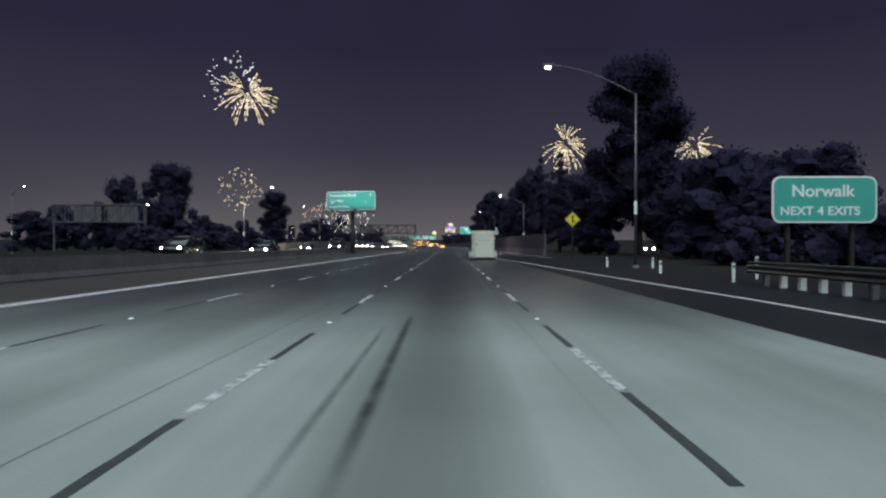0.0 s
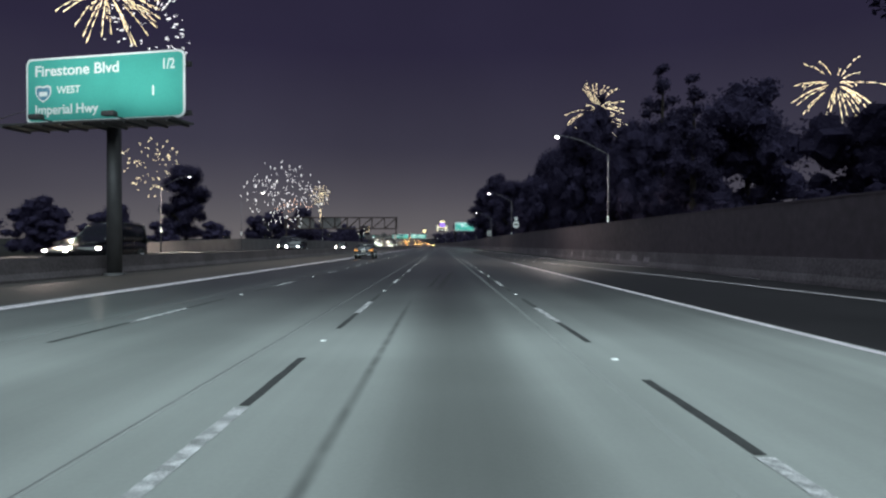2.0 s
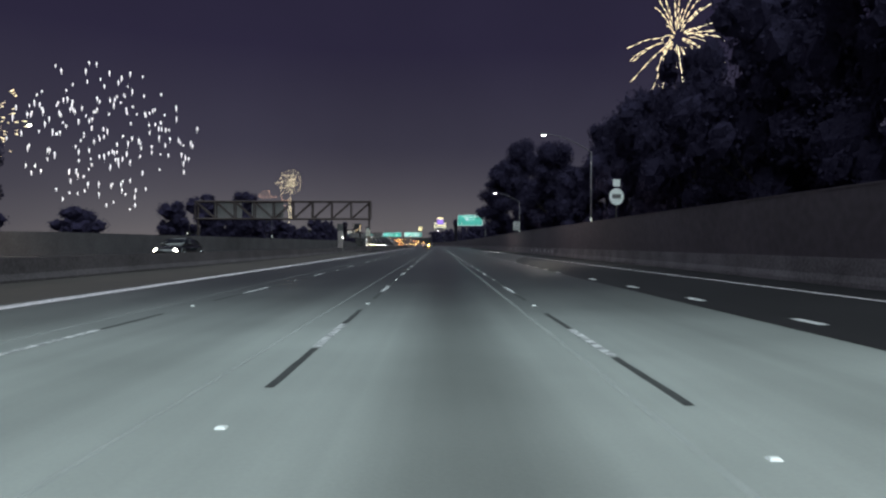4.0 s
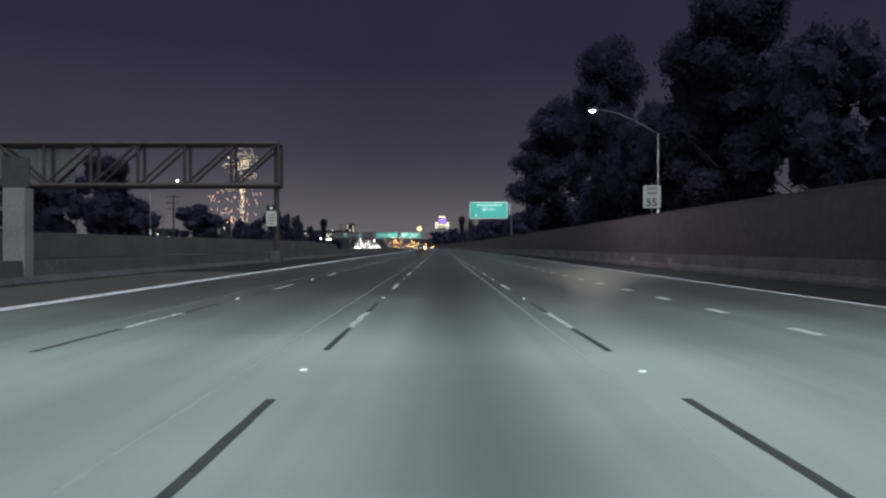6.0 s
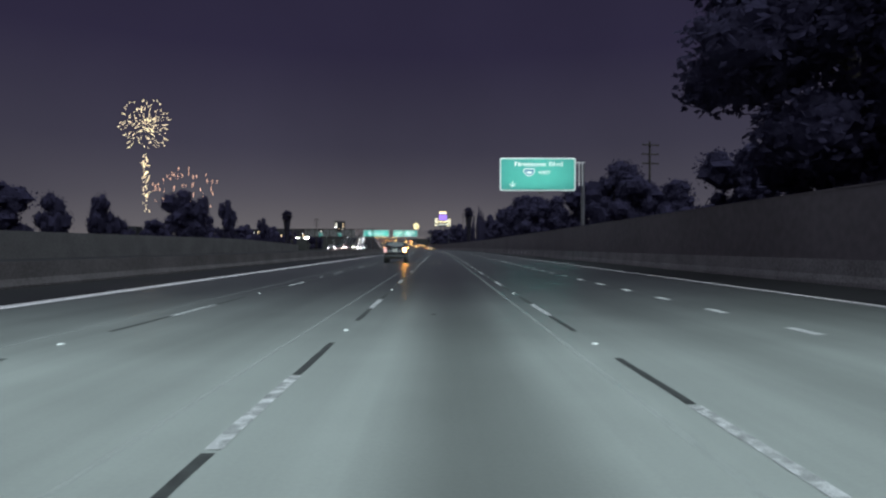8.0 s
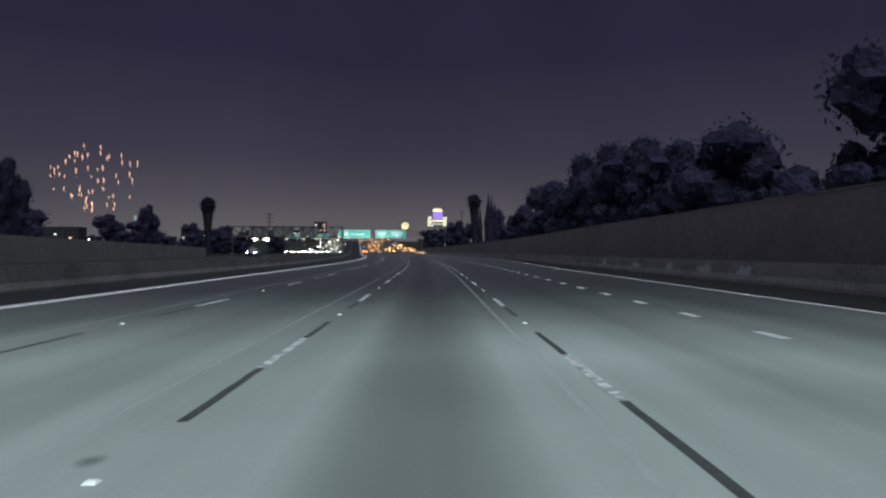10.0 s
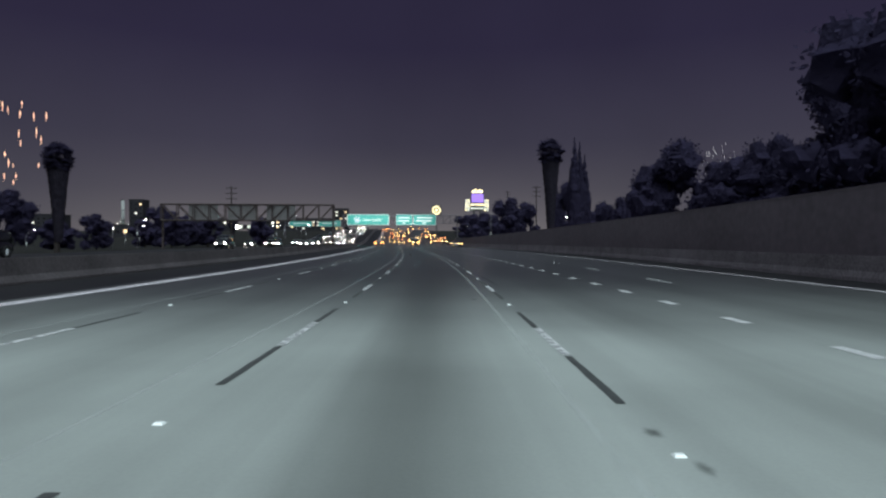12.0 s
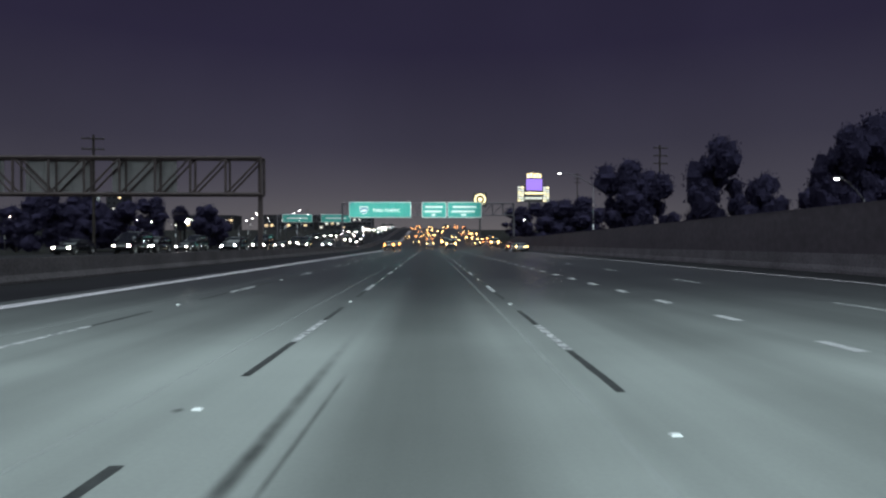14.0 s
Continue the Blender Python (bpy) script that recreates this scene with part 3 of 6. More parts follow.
# ---- trees ----
def tree_meshes(name, height, width, leaves, seed, kind):
    """Trunk with limbs, and a crown of many small leaf clumps with an uneven outline."""
    rnd = random.Random(seed)
    bm = fresh()
    base = 0.10 if kind == "conifer" else (0.22 if height > 12 else 0.10)
    r = height * 0.018 + 0.06
    bend = Vector((rnd.uniform(-0.04, 0.04), rnd.uniform(-0.04, 0.04), 0)) * height
    a, b, c = Vector((0, 0, -0.3)), bend * 0.5 + Vector((0, 0, height * 0.4)), bend + Vector((0, 0, height * 0.88))
    rod(bm, a, b, r, r * 0.7, 8)
    rod(bm, b, c, r * 0.7, r * 0.2, 8)
    lobes = []
    if kind == "conifer":
        for i in range(70):
            u = rnd.random() ** 0.85
            q = rnd.uniform(0, 6.28)
            rad = width * 0.5 * (1 - u) ** 0.55 * rnd.uniform(0.1, 0.9)
            lobes.append((bend * u + Vector((math.cos(q) * rad, math.sin(q) * rad, height * (base + (0.99 - base) * u) - rad * 0.15)), width * (0.15 - 0.09 * u)))
    elif kind == "cypress":
        for i in range(80):
            u = (i + rnd.random()) / 80
            rad = width * 0.5 * min(1, 0.04 + 1.9 * (1 - u)) * min(1, 0.6 + u * 2)
            q = rnd.uniform(0, 6.28)
            lobes.append((Vector((math.cos(q) * rad * 0.3, math.sin(q) * rad * 0.3, height * (0.04 + 0.95 * u))), rad * 0.62 + 0.05))
    else:
        for i in range(62 if height > 12 else 44):
            q, u = rnd.uniform(0, 6.28), rnd.random()
            h = base + (0.95 - base) * u
            rad = width * 0.5 * math.sin(math.pi * min(0.95, 0.24 + 0.68 * u)) ** 0.6 * rnd.uniform(0.02, 1.0) ** 0.7 * 0.8
            p = bend * h + Vector((math.cos(q) * rad, math.sin(q) * rad, height * h))
            lobes.append((p, width * (1.0 if height > 12 else 1.12) * (rnd.uniform(0.10, 0.185) if i % 3 else rnd.uniform(0.06, 0.1))))
            if i % 4 == 0:
                st = bend * h * 0.6 + Vector((0, 0, height * max(base * 0.8, h - 0.22)))
                rod(bm, st, p, r * 0.34, r * 0.08, 5)
    trunk = bpy.data.meshes.new("trunk")
    bm.to_mesh(trunk)
    bm.free()
    trunk.materials.append(BARK)
    verts, faces = [], []
    solid = {"cypress": (0.8, 1.0), "conifer": (0.4, 0.75)}.get(kind, (0.40, 0.88) if height > 12 else (0.48, 0.94))
    # dense inner clumps, hidden under the leaves
    ball = fresh()
    bmesh.ops.create_icosphere(ball, subdivisions=2, radius=1.0)
    bv, bf = [v.co.copy() for v in ball.verts], [[v.index for v in f.verts] for f in ball.faces]
    ball.free()
    for p, rad in lobes:
        i = len(verts)
        verts += [p + v * rad * rnd.uniform(*solid) for v in bv]
        faces += [[i + j for j in f] for f in bf]
    tot = sum(l[1] ** 2 for l in lobes)
    for p, rad in lobes:
        for _ in range(int(leaves * rad * rad / tot)):
            d = Vector((rnd.gauss(0, 1), rnd.gauss(0, 1), rnd.gauss(0, 1) * 0.85))
            d = d.normalized() * rad * ((0.45 + 0.5 * rnd.random()) if kind == "cypress" else (0.35 + 0.68 * rnd.random() ** 0.6))
            o = p + d
            s = rnd.uniform(0.5, 1.3) * (0.085 + width * 0.0098)
            e1 = Vector((rnd.gauss(0, 1), rnd.gauss(0, 1), rnd.gauss(0, 1))).normalized()
            e2 = e1.cross(Vector((rnd.gauss(0, 1), rnd.gauss(0, 1), rnd.gauss(0, 1)))).normalized()
            i = len(verts)
            verts += [o - e1 * s, o + e2 * s * 0.55 + e1 * s * 0.1, o + e1 * s, o - e2 * s * 0.55 - e1 * s * 0.1]
            faces.append((i, i + 1, i + 2, i + 3))
    crown = bpy.data.meshes.new("crown")
    crown.from_pydata([tuple(v) for v in verts], [], faces)
    crown.materials.append(LEAF_CONIFER if kind in ("conifer", "cypress") else LEAF)
    return trunk, crown


KINDS = {}
for key, h, w, n, kind in (("broad_a", 20, 15, 10000, "broad"), ("broad_b", 20, 17, 10500, "broad"), ("broad_c", 10, 10, 5200, "broad"), ("broad_d", 9, 10, 4200, "broad"),
                           ("conifer", 20, 9, 9000, "conifer"), ("cypress", 17, 4.2, 8000, "cypress"), ("shrub", 4, 6, 3000, "broad"), ("broad_e", 24, 14, 30000, "broad")):
    KINDS[key] = (h, tree_meshes(key, h, w, n, len(KINDS) + 5, kind))


def plant(key, s, l, height, wide=1.0, turn=0.0, label="", z=-0.1):
    h, (trunk, crown) = KINDS[key]
    e = new("tree")
    k = height / h
    e.matrix_world = stand(s, l, z, turn) @ Matrix.Diagonal((k * wide, k * wide, k, 1))
    for n, me in (("trunk", trunk), ("crown", crown)):
        new(n, me).parent = e
    words = {"broad_a": "tall dark broadleaf tree beside the freeway", "broad_b": "tall dark spreading tree behind the wall", "broad_e": "very tall dense dark tree beside the freeway", "broad_c": "dark rounded tree beyond the lanes", "broad_d": "low dark bushy tree", "conifer": "dark pointed conifer behind the sound wall", "cypress": "slim dark cypress behind the sound wall", "shrub": "low dark shrub by the verge"}
    tagged(e, label or words[key], "tree", group="trees along the freeway")
    return e


TREES = [
    # right side: kind, station, lateral, height, width factor, turn
    ("broad_e", 88, 29, 29.5, 1.1, 20), ("broad_b", 98, 36, 16, 1.0, 90), ("broad_c", 52, 34, 10, 1.3, 10), ("broad_d", 46, 27, 7, 1.1, 70),
    ("broad_c", 66, 34, 11.5, 1.3, 200), ("broad_d", 60, 29, 10.5, 1.2, 140), ("broad_c", 76, 30, 12, 1.1, 60), ("broad_c", 72, 38, 12, 1.2, 90), ("broad_c", 38, 42, 8, 1.2, 33), ("shrub", 30, 24, 3.5, 1.2, 0), ("shrub", 40, 22, 3.2, 1.3, 50),
    ("conifer", 154, 24, 24, 1.0, 0), ("conifer", 132, 25, 22, 1.1, 60), ("conifer", 116, 22, 16.5, 1.1, 120), ("broad_b", 142, 30, 18, 1.0, 40), ("broad_a", 124, 31, 18, 1.0, 160),
    ("conifer", 166, 23, 20, 1.1, 200), ("broad_a", 178, 28, 17, 1.0, 240), ("conifer", 190, 25, 17, 1.2, 15), ("broad_b", 203, 26, 15, 0.9, 75), ("broad_c", 215, 24, 7.2, 1.1, 75), ("broad_c", 98, 24, 8.8, 1.1, 0), ("broad_c", 92, 24, 7.5, 1.1, 60), ("broad_b", 128, 21, 13.5, 0.7, 0), ("broad_a", 135, 21.5, 16, 0.75, 50), ("broad_b", 147, 21, 20, 0.7, 80), ("broad_a", 158, 21, 19, 0.7, 110), ("broad_b", 170, 21, 18, 0.75, 210), ("broad_a", 182, 21, 18, 0.75, 33), ("broad_b", 194, 21, 17, 0.75, 53), ("broad_a", 208, 21, 17, 0.75, 13),
    ("broad_c", 228, 27, 9, 1.1, 100), ("broad_d", 218, 21, 6.3, 1.1, 0), ("conifer", 238, 27, 12.5, 1.0, 44), ("conifer", 243, 26, 10.5, 1.0, 94), ("broad_b", 266, 22, 16, 0.8, 80), ("broad_e", 250, 22.5, 21, 1.05, 33), ("broad_b", 243, 25, 15.5, 0.8, 133), ("broad_b", 258, 23, 20, 0.8, 233), ("broad_e", 276, 19.4, 26, 0.78, 200), ("broad_c", 340, 24, 8, 1.3, 10),
     ("broad_e", 303.5, 19.2, 25, 1.27, 130), ("broad_b", 300, 31, 13.8, 0.9, 60), ("broad_d", 270, 24, 8.5, 1.0, 20), ("broad_d", 286, 24.5, 8.5, 1.1, 120), ("broad_c", 329, 26.5, 9.8, 1.1, 0), ("broad_c", 289, 21.5, 11, 1.0, 70), ("broad_c", 318, 31, 10, 1.1, 70), ("broad_c", 348, 20.5, 11.2, 0.85, 110), ("broad_d", 337, 20.5, 8, 0.9, 20), ("broad_c", 368, 17.2, 8.6, 0.9, 0), ("broad_c", 358, 18.5, 9.6, 0.9, 40), ("broad_d", 379, 17.5, 7.8, 1.0, 0),
    ("broad_c", 376, 29, 10, 1.3, 0), ("broad_d", 388, 33, 8, 1.4, 60), ("broad_c", 391, 20.5, 7.8, 1.2, 160), ("broad_c", 398, 20.5, 10.2, 1.0, 20), ("broad_c", 404, 21, 11.4, 0.9, 320), ("broad_c", 448, 23.6, 12.4, 1.0, 320), ("broad_d", 447, 22.5, 7.5, 1.0, 0), ("broad_d", 470, 27, 8, 1.0, 40), ("broad_c", 458, 23, 6.5, 1.1, 320), ("broad_c", 410, 21.3, 12.3, 1.0, 200), ("broad_c", 421, 21.6, 12.8, 0.9, 220), ("broad_c", 428, 22.8, 11, 1.1, 20),
    ("broad_c", 436, 22, 10, 1.0, 50), ("broad_c", 443, 22.6, 11.5, 1.0, 300), ("broad_b", 455, 26, 13, 0.8, 10), ("broad_c", 466, 27, 9.2, 0.7, 10), ("broad_c", 470, 30.5, 9.6, 0.5, 10), ("broad_c", 480, 25, 11.2, 1.0, 80), ("broad_c", 487, 27.5, 6.2, 0.8, 0), ("broad_c", 491, 28.5, 7.7, 0.55, 40), ("broad_c", 494.5, 28.2, 6.5, 0.7, 130), ("broad_c", 498, 27.6, 7.0, 0.7, 210), ("broad_c", 502, 27, 6.2, 0.8, 300),
    ("cypress", 511.2, 24.7, 17.8, 0.6, 0), ("cypress", 512.4, 25.9, 17.4, 0.55, 90), ("cypress", 513.6, 27.1, 15.6, 0.6, 190), ("cypress", 522.5, 24.7, 14.4, 0.62, 0),
    ("broad_c", 579, 27.2, 12.3, 0.95, 0), ("broad_c", 582.5, 32, 11.6, 0.8, 130), ("broad_c", 589, 44.7, 17.4, 0.66, 100), ("broad_c", 582, 65, 19.6, 0.8, 40), ("broad_d", 566, 49, 10.4, 0.75, 0), ("broad_d", 560, 55, 9.2, 1.0, 60), ("broad_d", 572, 43.5, 9.6, 0.7, 120), ("broad_c", 546, 36, 11.2, 0.58, 80), ("broad_d", 530, 33, 7, 1.3, 0), ("broad_d", 520, 34, 6.5, 1.3, 0), ("broad_c", 600, 26, 9, 1.3, 0), ("broad_d", 620, 29, 9, 1.4, 0), ("broad_c", 660, 32, 11, 1.4, 0), ("broad_c", 700, 30, 10, 1.4, 0),
    # left side, beyond the opposite lanes
    ("broad_b", 147, -70, 21.5, 0.92, 0), ("broad_c", 161, -89, 19.2, 0.72, 60), ("broad_c", 167, -99, 12.8, 1.0, 10), ("broad_d", 170, -110, 12, 1.1, 80), ("broad_d", 158, -80, 9.5, 1.2, 150), ("broad_e", 207, -60.2, 20, 1.14, 65), ("broad_c", 190, -85, 9, 1.3, 0), ("broad_d", 200, -76, 8, 1.4, 0), ("broad_c", 130, -92, 8.5, 1.5, 0),
    ("broad_d", 118, -60, 5, 1.4, 0), ("broad_d", 140, -62, 6.5, 1.5, 30), ("broad_c", 171.5, -70.5, 9.5, 1.0, 0), ("broad_c", 181, -63.2, 8.8, 0.95, 70), ("broad_d", 195, -60, 4.6, 1.4, 0), ("broad_d", 163, -64, 5, 1.4, 40), ("broad_c", 235, -78, 8, 1.3, 0), ("broad_d", 250, -70, 8, 1.3, 0),
    ("broad_c", 298, -63, 14, 1.0, 0), ("broad_b", 302, -54.5, 15.8, 0.85, 0), ("broad_c", 292, -70, 12, 1.0, 60), ("broad_d", 308, -53, 9.5, 1.0, 0), ("broad_d", 330, -66, 9, 1.4, 0), ("broad_c", 353, -59, 11.0, 1.3, 0), ("broad_d", 350, -48, 7.4, 0.6, 0), ("broad_d", 357, -45.5, 7.8, 0.55, 90), ("broad_d", 362, -46, 5.2, 0.75, 30), ("broad_d", 372, -45.2, 5.4, 0.95, 70), ("broad_c", 404, -53.3, 12.4, 0.9, 0), ("broad_c", 406, -50.5, 11.6, 0.5, 80), ("broad_c", 422, -49.5, 11.8, 0.46, 0),
    ("broad_c", 471, -51, 9.8, 0.5, 0), ("broad_d", 440, -60, 7, 1.3, 0), ("broad_d", 500, -62, 8, 1.3, 0), ("broad_c", 470, -75, 11, 1.2, 0), ("broad_c", 538, -58.4, 6.3, 1.1, 0), ("broad_d", 543, -68, 5.4, 1.3, 40), ("broad_c", 585, -101, 14, 1.0, 0), ("broad_c", 604, -68, 9.8, 1.2, 0), ("broad_c", 612, -60, 9.2, 1.2, 120), ("broad_d", 622, -46, 8.6, 1.0, 70), ("broad_d", 616, -68, 9.0, 1.1, 200), ("broad_d", 608, -77, 7.6, 1.2, 20), ("broad_c", 655, -90, 13, 1.0, 20), ("broad_c", 660, -76, 12, 1.1, 60),
]
for row in TREES:
    plant(*row)


DEAD = material("dead_fronds", (0.022, 0.0185, 0.027), 0.9, vary=0.3, scale=2, spec=0.04)


def palm(s, l, height, skirt):
    e = new("palm_tree")
    e.matrix_world = stand(s, l, -0.1)
    bm = fresh()
    rod(bm, (0, 0, -0.3), (0.1, 0, height * 0.5), 0.38, 0.3, 10)
    rod(bm, (0.1, 0, height * 0.5), (0.2, 0, height - 0.8), 0.3, 0.24, 10)
    part("trunk", bm, BARK, e)
    rnd = random.Random(int(s))
    verts, faces = [], []
    top = Vector((0.2, 0, height - 1.7))
    for i in range(190):
        # a stalk that ends in a pleated fan
        q, up = rnd.uniform(0, 6.28), rnd.uniform(-1.0, 1.35)
        d = Vector((math.cos(q) * math.cos(up), math.sin(q) * math.cos(up), math.sin(up)))
        side = d.cross(Vector((0, 0, 1))).normalized()
        hub = top + d * rnd.uniform(0.7, 1.55)
        i0 = len(verts)
        verts += [top + side * 0.03, top - side * 0.03, hub]
        faces.append((i0, i0 + 1, i0 + 2))
        for j in range(9):
            a = -1.25 + 2.5 * j / 8
            tip = hub + (d * math.cos(a) + side * math.sin(a)) * rnd.uniform(0.75, 1.1) + Vector((0, 0, -0.2 - 0.15 * abs(a)))
            w = (side * math.cos(a) - d * math.sin(a)) * 0.13
            m = hub.lerp(tip, 0.55)
            i0 = len(verts)
            verts += [hub, m + w, tip, m - w]
            faces.append((i0, i0 + 1, i0 + 2, i0 + 3))
    me = bpy.data.meshes.new("fronds")
    me.from_pydata([tuple(v) for v in verts], [], faces)
    me.materials.append(LEAF)
    new("fronds", me).parent = e
    verts, faces = [], []
    for i in range(3200):
        q, h = rnd.uniform(0, 6.28), height - 1.9 - rnd.random() ** 1.15 * skirt
        u = (height - 1.9 - h) / skirt
        rr = (0.42 + 0.75 * (1 - u) ** 1.3) * rnd.uniform(0.75, 1.15)
        o = Vector((0.2 + math.cos(q) * rr, math.sin(q) * rr, h))
        t = Vector((-math.sin(q), math.cos(q), 0)) * 0.16
        i0 = len(verts)
        verts += [o - t, o + t, o + t * 0.4 + Vector((math.cos(q) * 0.1, math.sin(q) * 0.1, -0.8)), o - t * 0.4 + Vector((0, 0, -0.8))]
        faces.append((i0, i0 + 1, i0 + 2, i0 + 3))
    me = bpy.data.meshes.new("dead_fronds")
    me.from_pydata([tuple(v) for v in verts], [], faces)
    me.materials.append(DEAD)
    new("dead_fronds", me).parent = e
    return tagged(e, "tall fan palm with a shaggy skirt of dead fronds", "palm tree", group="palms")


palm(508.2, 20.0, 16.6, 11.0)
palm(505.1, -48.2, 14.6, 10.5)
palm(640, -60, 9.5, 3.0)

# ---- guide signs ----
LAMP_WHITE = material("lamp_white", (0.9, 0.9, 0.85), 0.3, vary=0, emit=(1.0, 0.96, 0.88), strength=60)
AMBER = material("amber_lamp", (0.9, 0.35, 0.03), 0.3, vary=0, emit=(1.0, 0.46, 0.11), strength=1.9)
RED_LAMP = material("red_lamp", (0.8, 0.05, 0.02), 0.3, vary=0, emit=(1.0, 0.36, 0.08), strength=7)


def board(parent, x0, x1, z0, z1, name="panel", mat=None, rim=0.09):
    """A guide-sign panel with a pale border and ribs behind; it faces -y."""
    back = part(name, rounded_plate(fresh(), x0, x1, z0, z1, 0.0, 0.05, 0.28), SIGN_WHITE, parent)
    part("face", rounded_plate(fresh(), x0 + rim, x1 - rim, z0 + rim, z1 - rim, -0.012, -0.001, 0.24), mat or SIGN_GREEN, back)
    x = x0 + 0.6
    while x < x1 - 0.3:
        part("rib", box(fresh(), (x - 0.05, 0.052, z0 + 0.1), (x + 0.05, 0.16, z1 - 0.1)), SIGN_BACK, back)
        x += 1.8
    return back


SHIELD_BLUE = material("blue_shield_sheeting", (0.10, 0.26, 0.36), 0.4, vary=0.05, scale=2)


def shield(parent, x, z, w, wide=1.1):
    pts = [(-0.5, 0.42), (-0.25, 0.5), (0, 0.42), (0.25, 0.5), (0.5, 0.42), (0.52, 0.0), (0.3, -0.35), (0, -0.55), (-0.3, -0.35), (-0.52, 0.0)]
    bm = fresh()
    f = [bm.verts.new((x + a * w * wide, -0.022, z + b * w)) for a, b in pts]
    g = [bm.verts.new((x + a * w * wide, -0.013, z + b * w)) for a, b in pts]
    bm.faces.new(f)
    for i in range(len(f)):
        bm.faces.new((f[i - 1], f[i], g[i], g[i - 1]))
    bmesh.ops.recalc_face_normals(bm, faces=bm.faces)
    s = part("route_shield", bm, SIGN_WHITE, parent)
    bm = fresh()
    bm.faces.new([bm.verts.new((x + a * w * wide * 0.84, -0.0245, z - 0.02 * w + b * w * 0.80)) for a, b in pts])
    part("field", bm, SHIELD_BLUE, s)
    part("bar", box(fresh(), (x - w * 0.3, -0.029, z - w * 0.18), (x + w * 0.3, -0.0255, z + w * 0.1)), SIGN_WHITE, s)
    return s


def sign_lamp(parent, x, z, mat=DARK_STEEL):
    bm = fresh()
    box(bm, (x - 0.3, -1.0, z - 0.22), (x + 0.3, -0.7, z), 0.05)
    rod(bm, (x, -0.7, z - 0.15), (x, 0.1, z - 0.15), 0.035)
    return part("sign_lamp", bm, mat, parent)


def sign_glow(s, l, z, wide, power):
    """Added area lamp for a sign's foot lamps and headlamp light on its face."""
    lamp = new("sign_glow", bpy.data.lights.new("sign_glow", "AREA"))
    lamp.data.shape, lamp.data.size, lamp.data.size_y, lamp.data.energy, lamp.data.color = "RECTANGLE", wide, 0.3, power, (0.95, 1.0, 0.97)
    lamp.matrix_world = stand(s, l, z) @ Matrix.Translation((0, -2.6, -0.6)) @ pose(0, 0, 0, 148, 0, 0)
    lamp.data.spread = radians(95)


sign_glow(88.8, -14.87, 6.9, 7.0, 95)
sign_glow(345.5, 11.1, 7.9, 8.0, 115)
# no foot lamps are built here; the gantry's panels get an added lamp
sign_glow(640, -5.0, 6.8, 30.0, 480)
sign = new("guide_sign")
sign.matrix_world = stand(89.0, -14.87, 0, -11.5)
p = board(sign, -3.95, 3.95, 6.75, 9.63)
lettering("Firestone Blvd", 0.66, (-3.5, -0.016, 8.84), SIGN_WHITE, p, 1.12)
lettering("1/2", 0.62, (2.85, -0.016, 8.85), SIGN_WHITE, p, 0.8)
shield(p, -3.05, 8.07, 0.72)
lettering("WEST", 0.46, (-2.35, -0.016, 8.03), SIGN_WHITE, p)
lettering("1", 0.6, (2.3, -0.016, 7.75), SIGN_WHITE, p)
lettering("Imperial Hwy", 0.6, (-3.5, -0.016, 7.14), SIGN_WHITE, p)
bm = fresh()
rod(bm, (0.15, 0.45, -0.3), (0.15, 0.45, 6.9), 0.31, 0.29, 20)
rod(bm, (0.15, 0.45, -0.3), (0.15, 0.45, 0.1), 0.45, 0.45, 20)
part("post", bm, DARK_STEEL, sign, smooth=True)
bm = fresh()
box(bm, (-4.3, -1.05, 6.48), (4.1, 0.4, 6.56))
for i in range(9):
    box(bm, (-4.2 + i, -1.05, 6.38), (-4.12 + i, 0.4, 6.48))
box(bm, (-4.0, 0.3, 6.9), (4.0, 0.45, 7.1))
box(bm, (-4.0, 0.3, 9.0), (4.0, 0.45, 9.2))
box(bm, (0.0, 0.2, 6.5), (0.3, 0.62, 9.3))
part("catwalk", bm, DARK_STEEL, sign)
for x in (-2.6, 1.0):
    sign_lamp(sign, x, 6.95)
tagged(sign, "green overhead guide sign on one thick dark post", "road sign")

sign = new("guide_sign")
sign.matrix_world = stand(345.5, 11.1)
p = board(sign, -4.42, 4.42, 7.87, 11.73, rim=0.15)
lettering("Firestone Blvd", 0.72, (-2.75, -0.016, 10.76), SIGN_WHITE, p, 1.36)
shield(p, -1.0, 10.05, 0.95, 1.35)
lettering("WEST", 0.56, (0.05, -0.016, 9.82), SIGN_WHITE, p, 1.0)
bm = fresh()
for a, b in (((-2.95, 9.0), (-2.95, 8.4)), ((-2.95, 8.35), (-3.3, 8.7)), ((-2.95, 8.35), (-2.6, 8.7))):
    rod(bm, (a[0], -0.02, a[1]), (b[0], -0.02, b[1]), 0.055, seg=6)
part("arrow", bm, SIGN_WHITE, p)
bm = fresh()
rod(bm, (5.4, 0.7, -0.3), (5.4, 0.7, 11.0), 0.24, 0.22, 16)
for z in (9.0, 10.9):
    rod(bm, (5.4, 0.7, z), (-4.2, 0.7, z), 0.11, 0.09, 10)
for i in range(10):
    rod(bm, (-4.0 + i * 0.93, 0.7, 9.0 if i % 2 else 10.9), (-3.07 + i * 0.93, 0.7, 10.9 if i % 2 else 9.0), 0.05, 0.05, 6)
for x in (-3.5, 0, 3.5):
    box(bm, (x - 0.06, 0.16, 8.0), (x + 0.06, 0.62, 11.5))
part("cantilever", bm, STEEL, sign)
bm = fresh()
for x in (4.85, 5.22):
    box(bm, (x - 0.05, 0.1, 8.5), (x + 0.05, 0.2, 11.2))
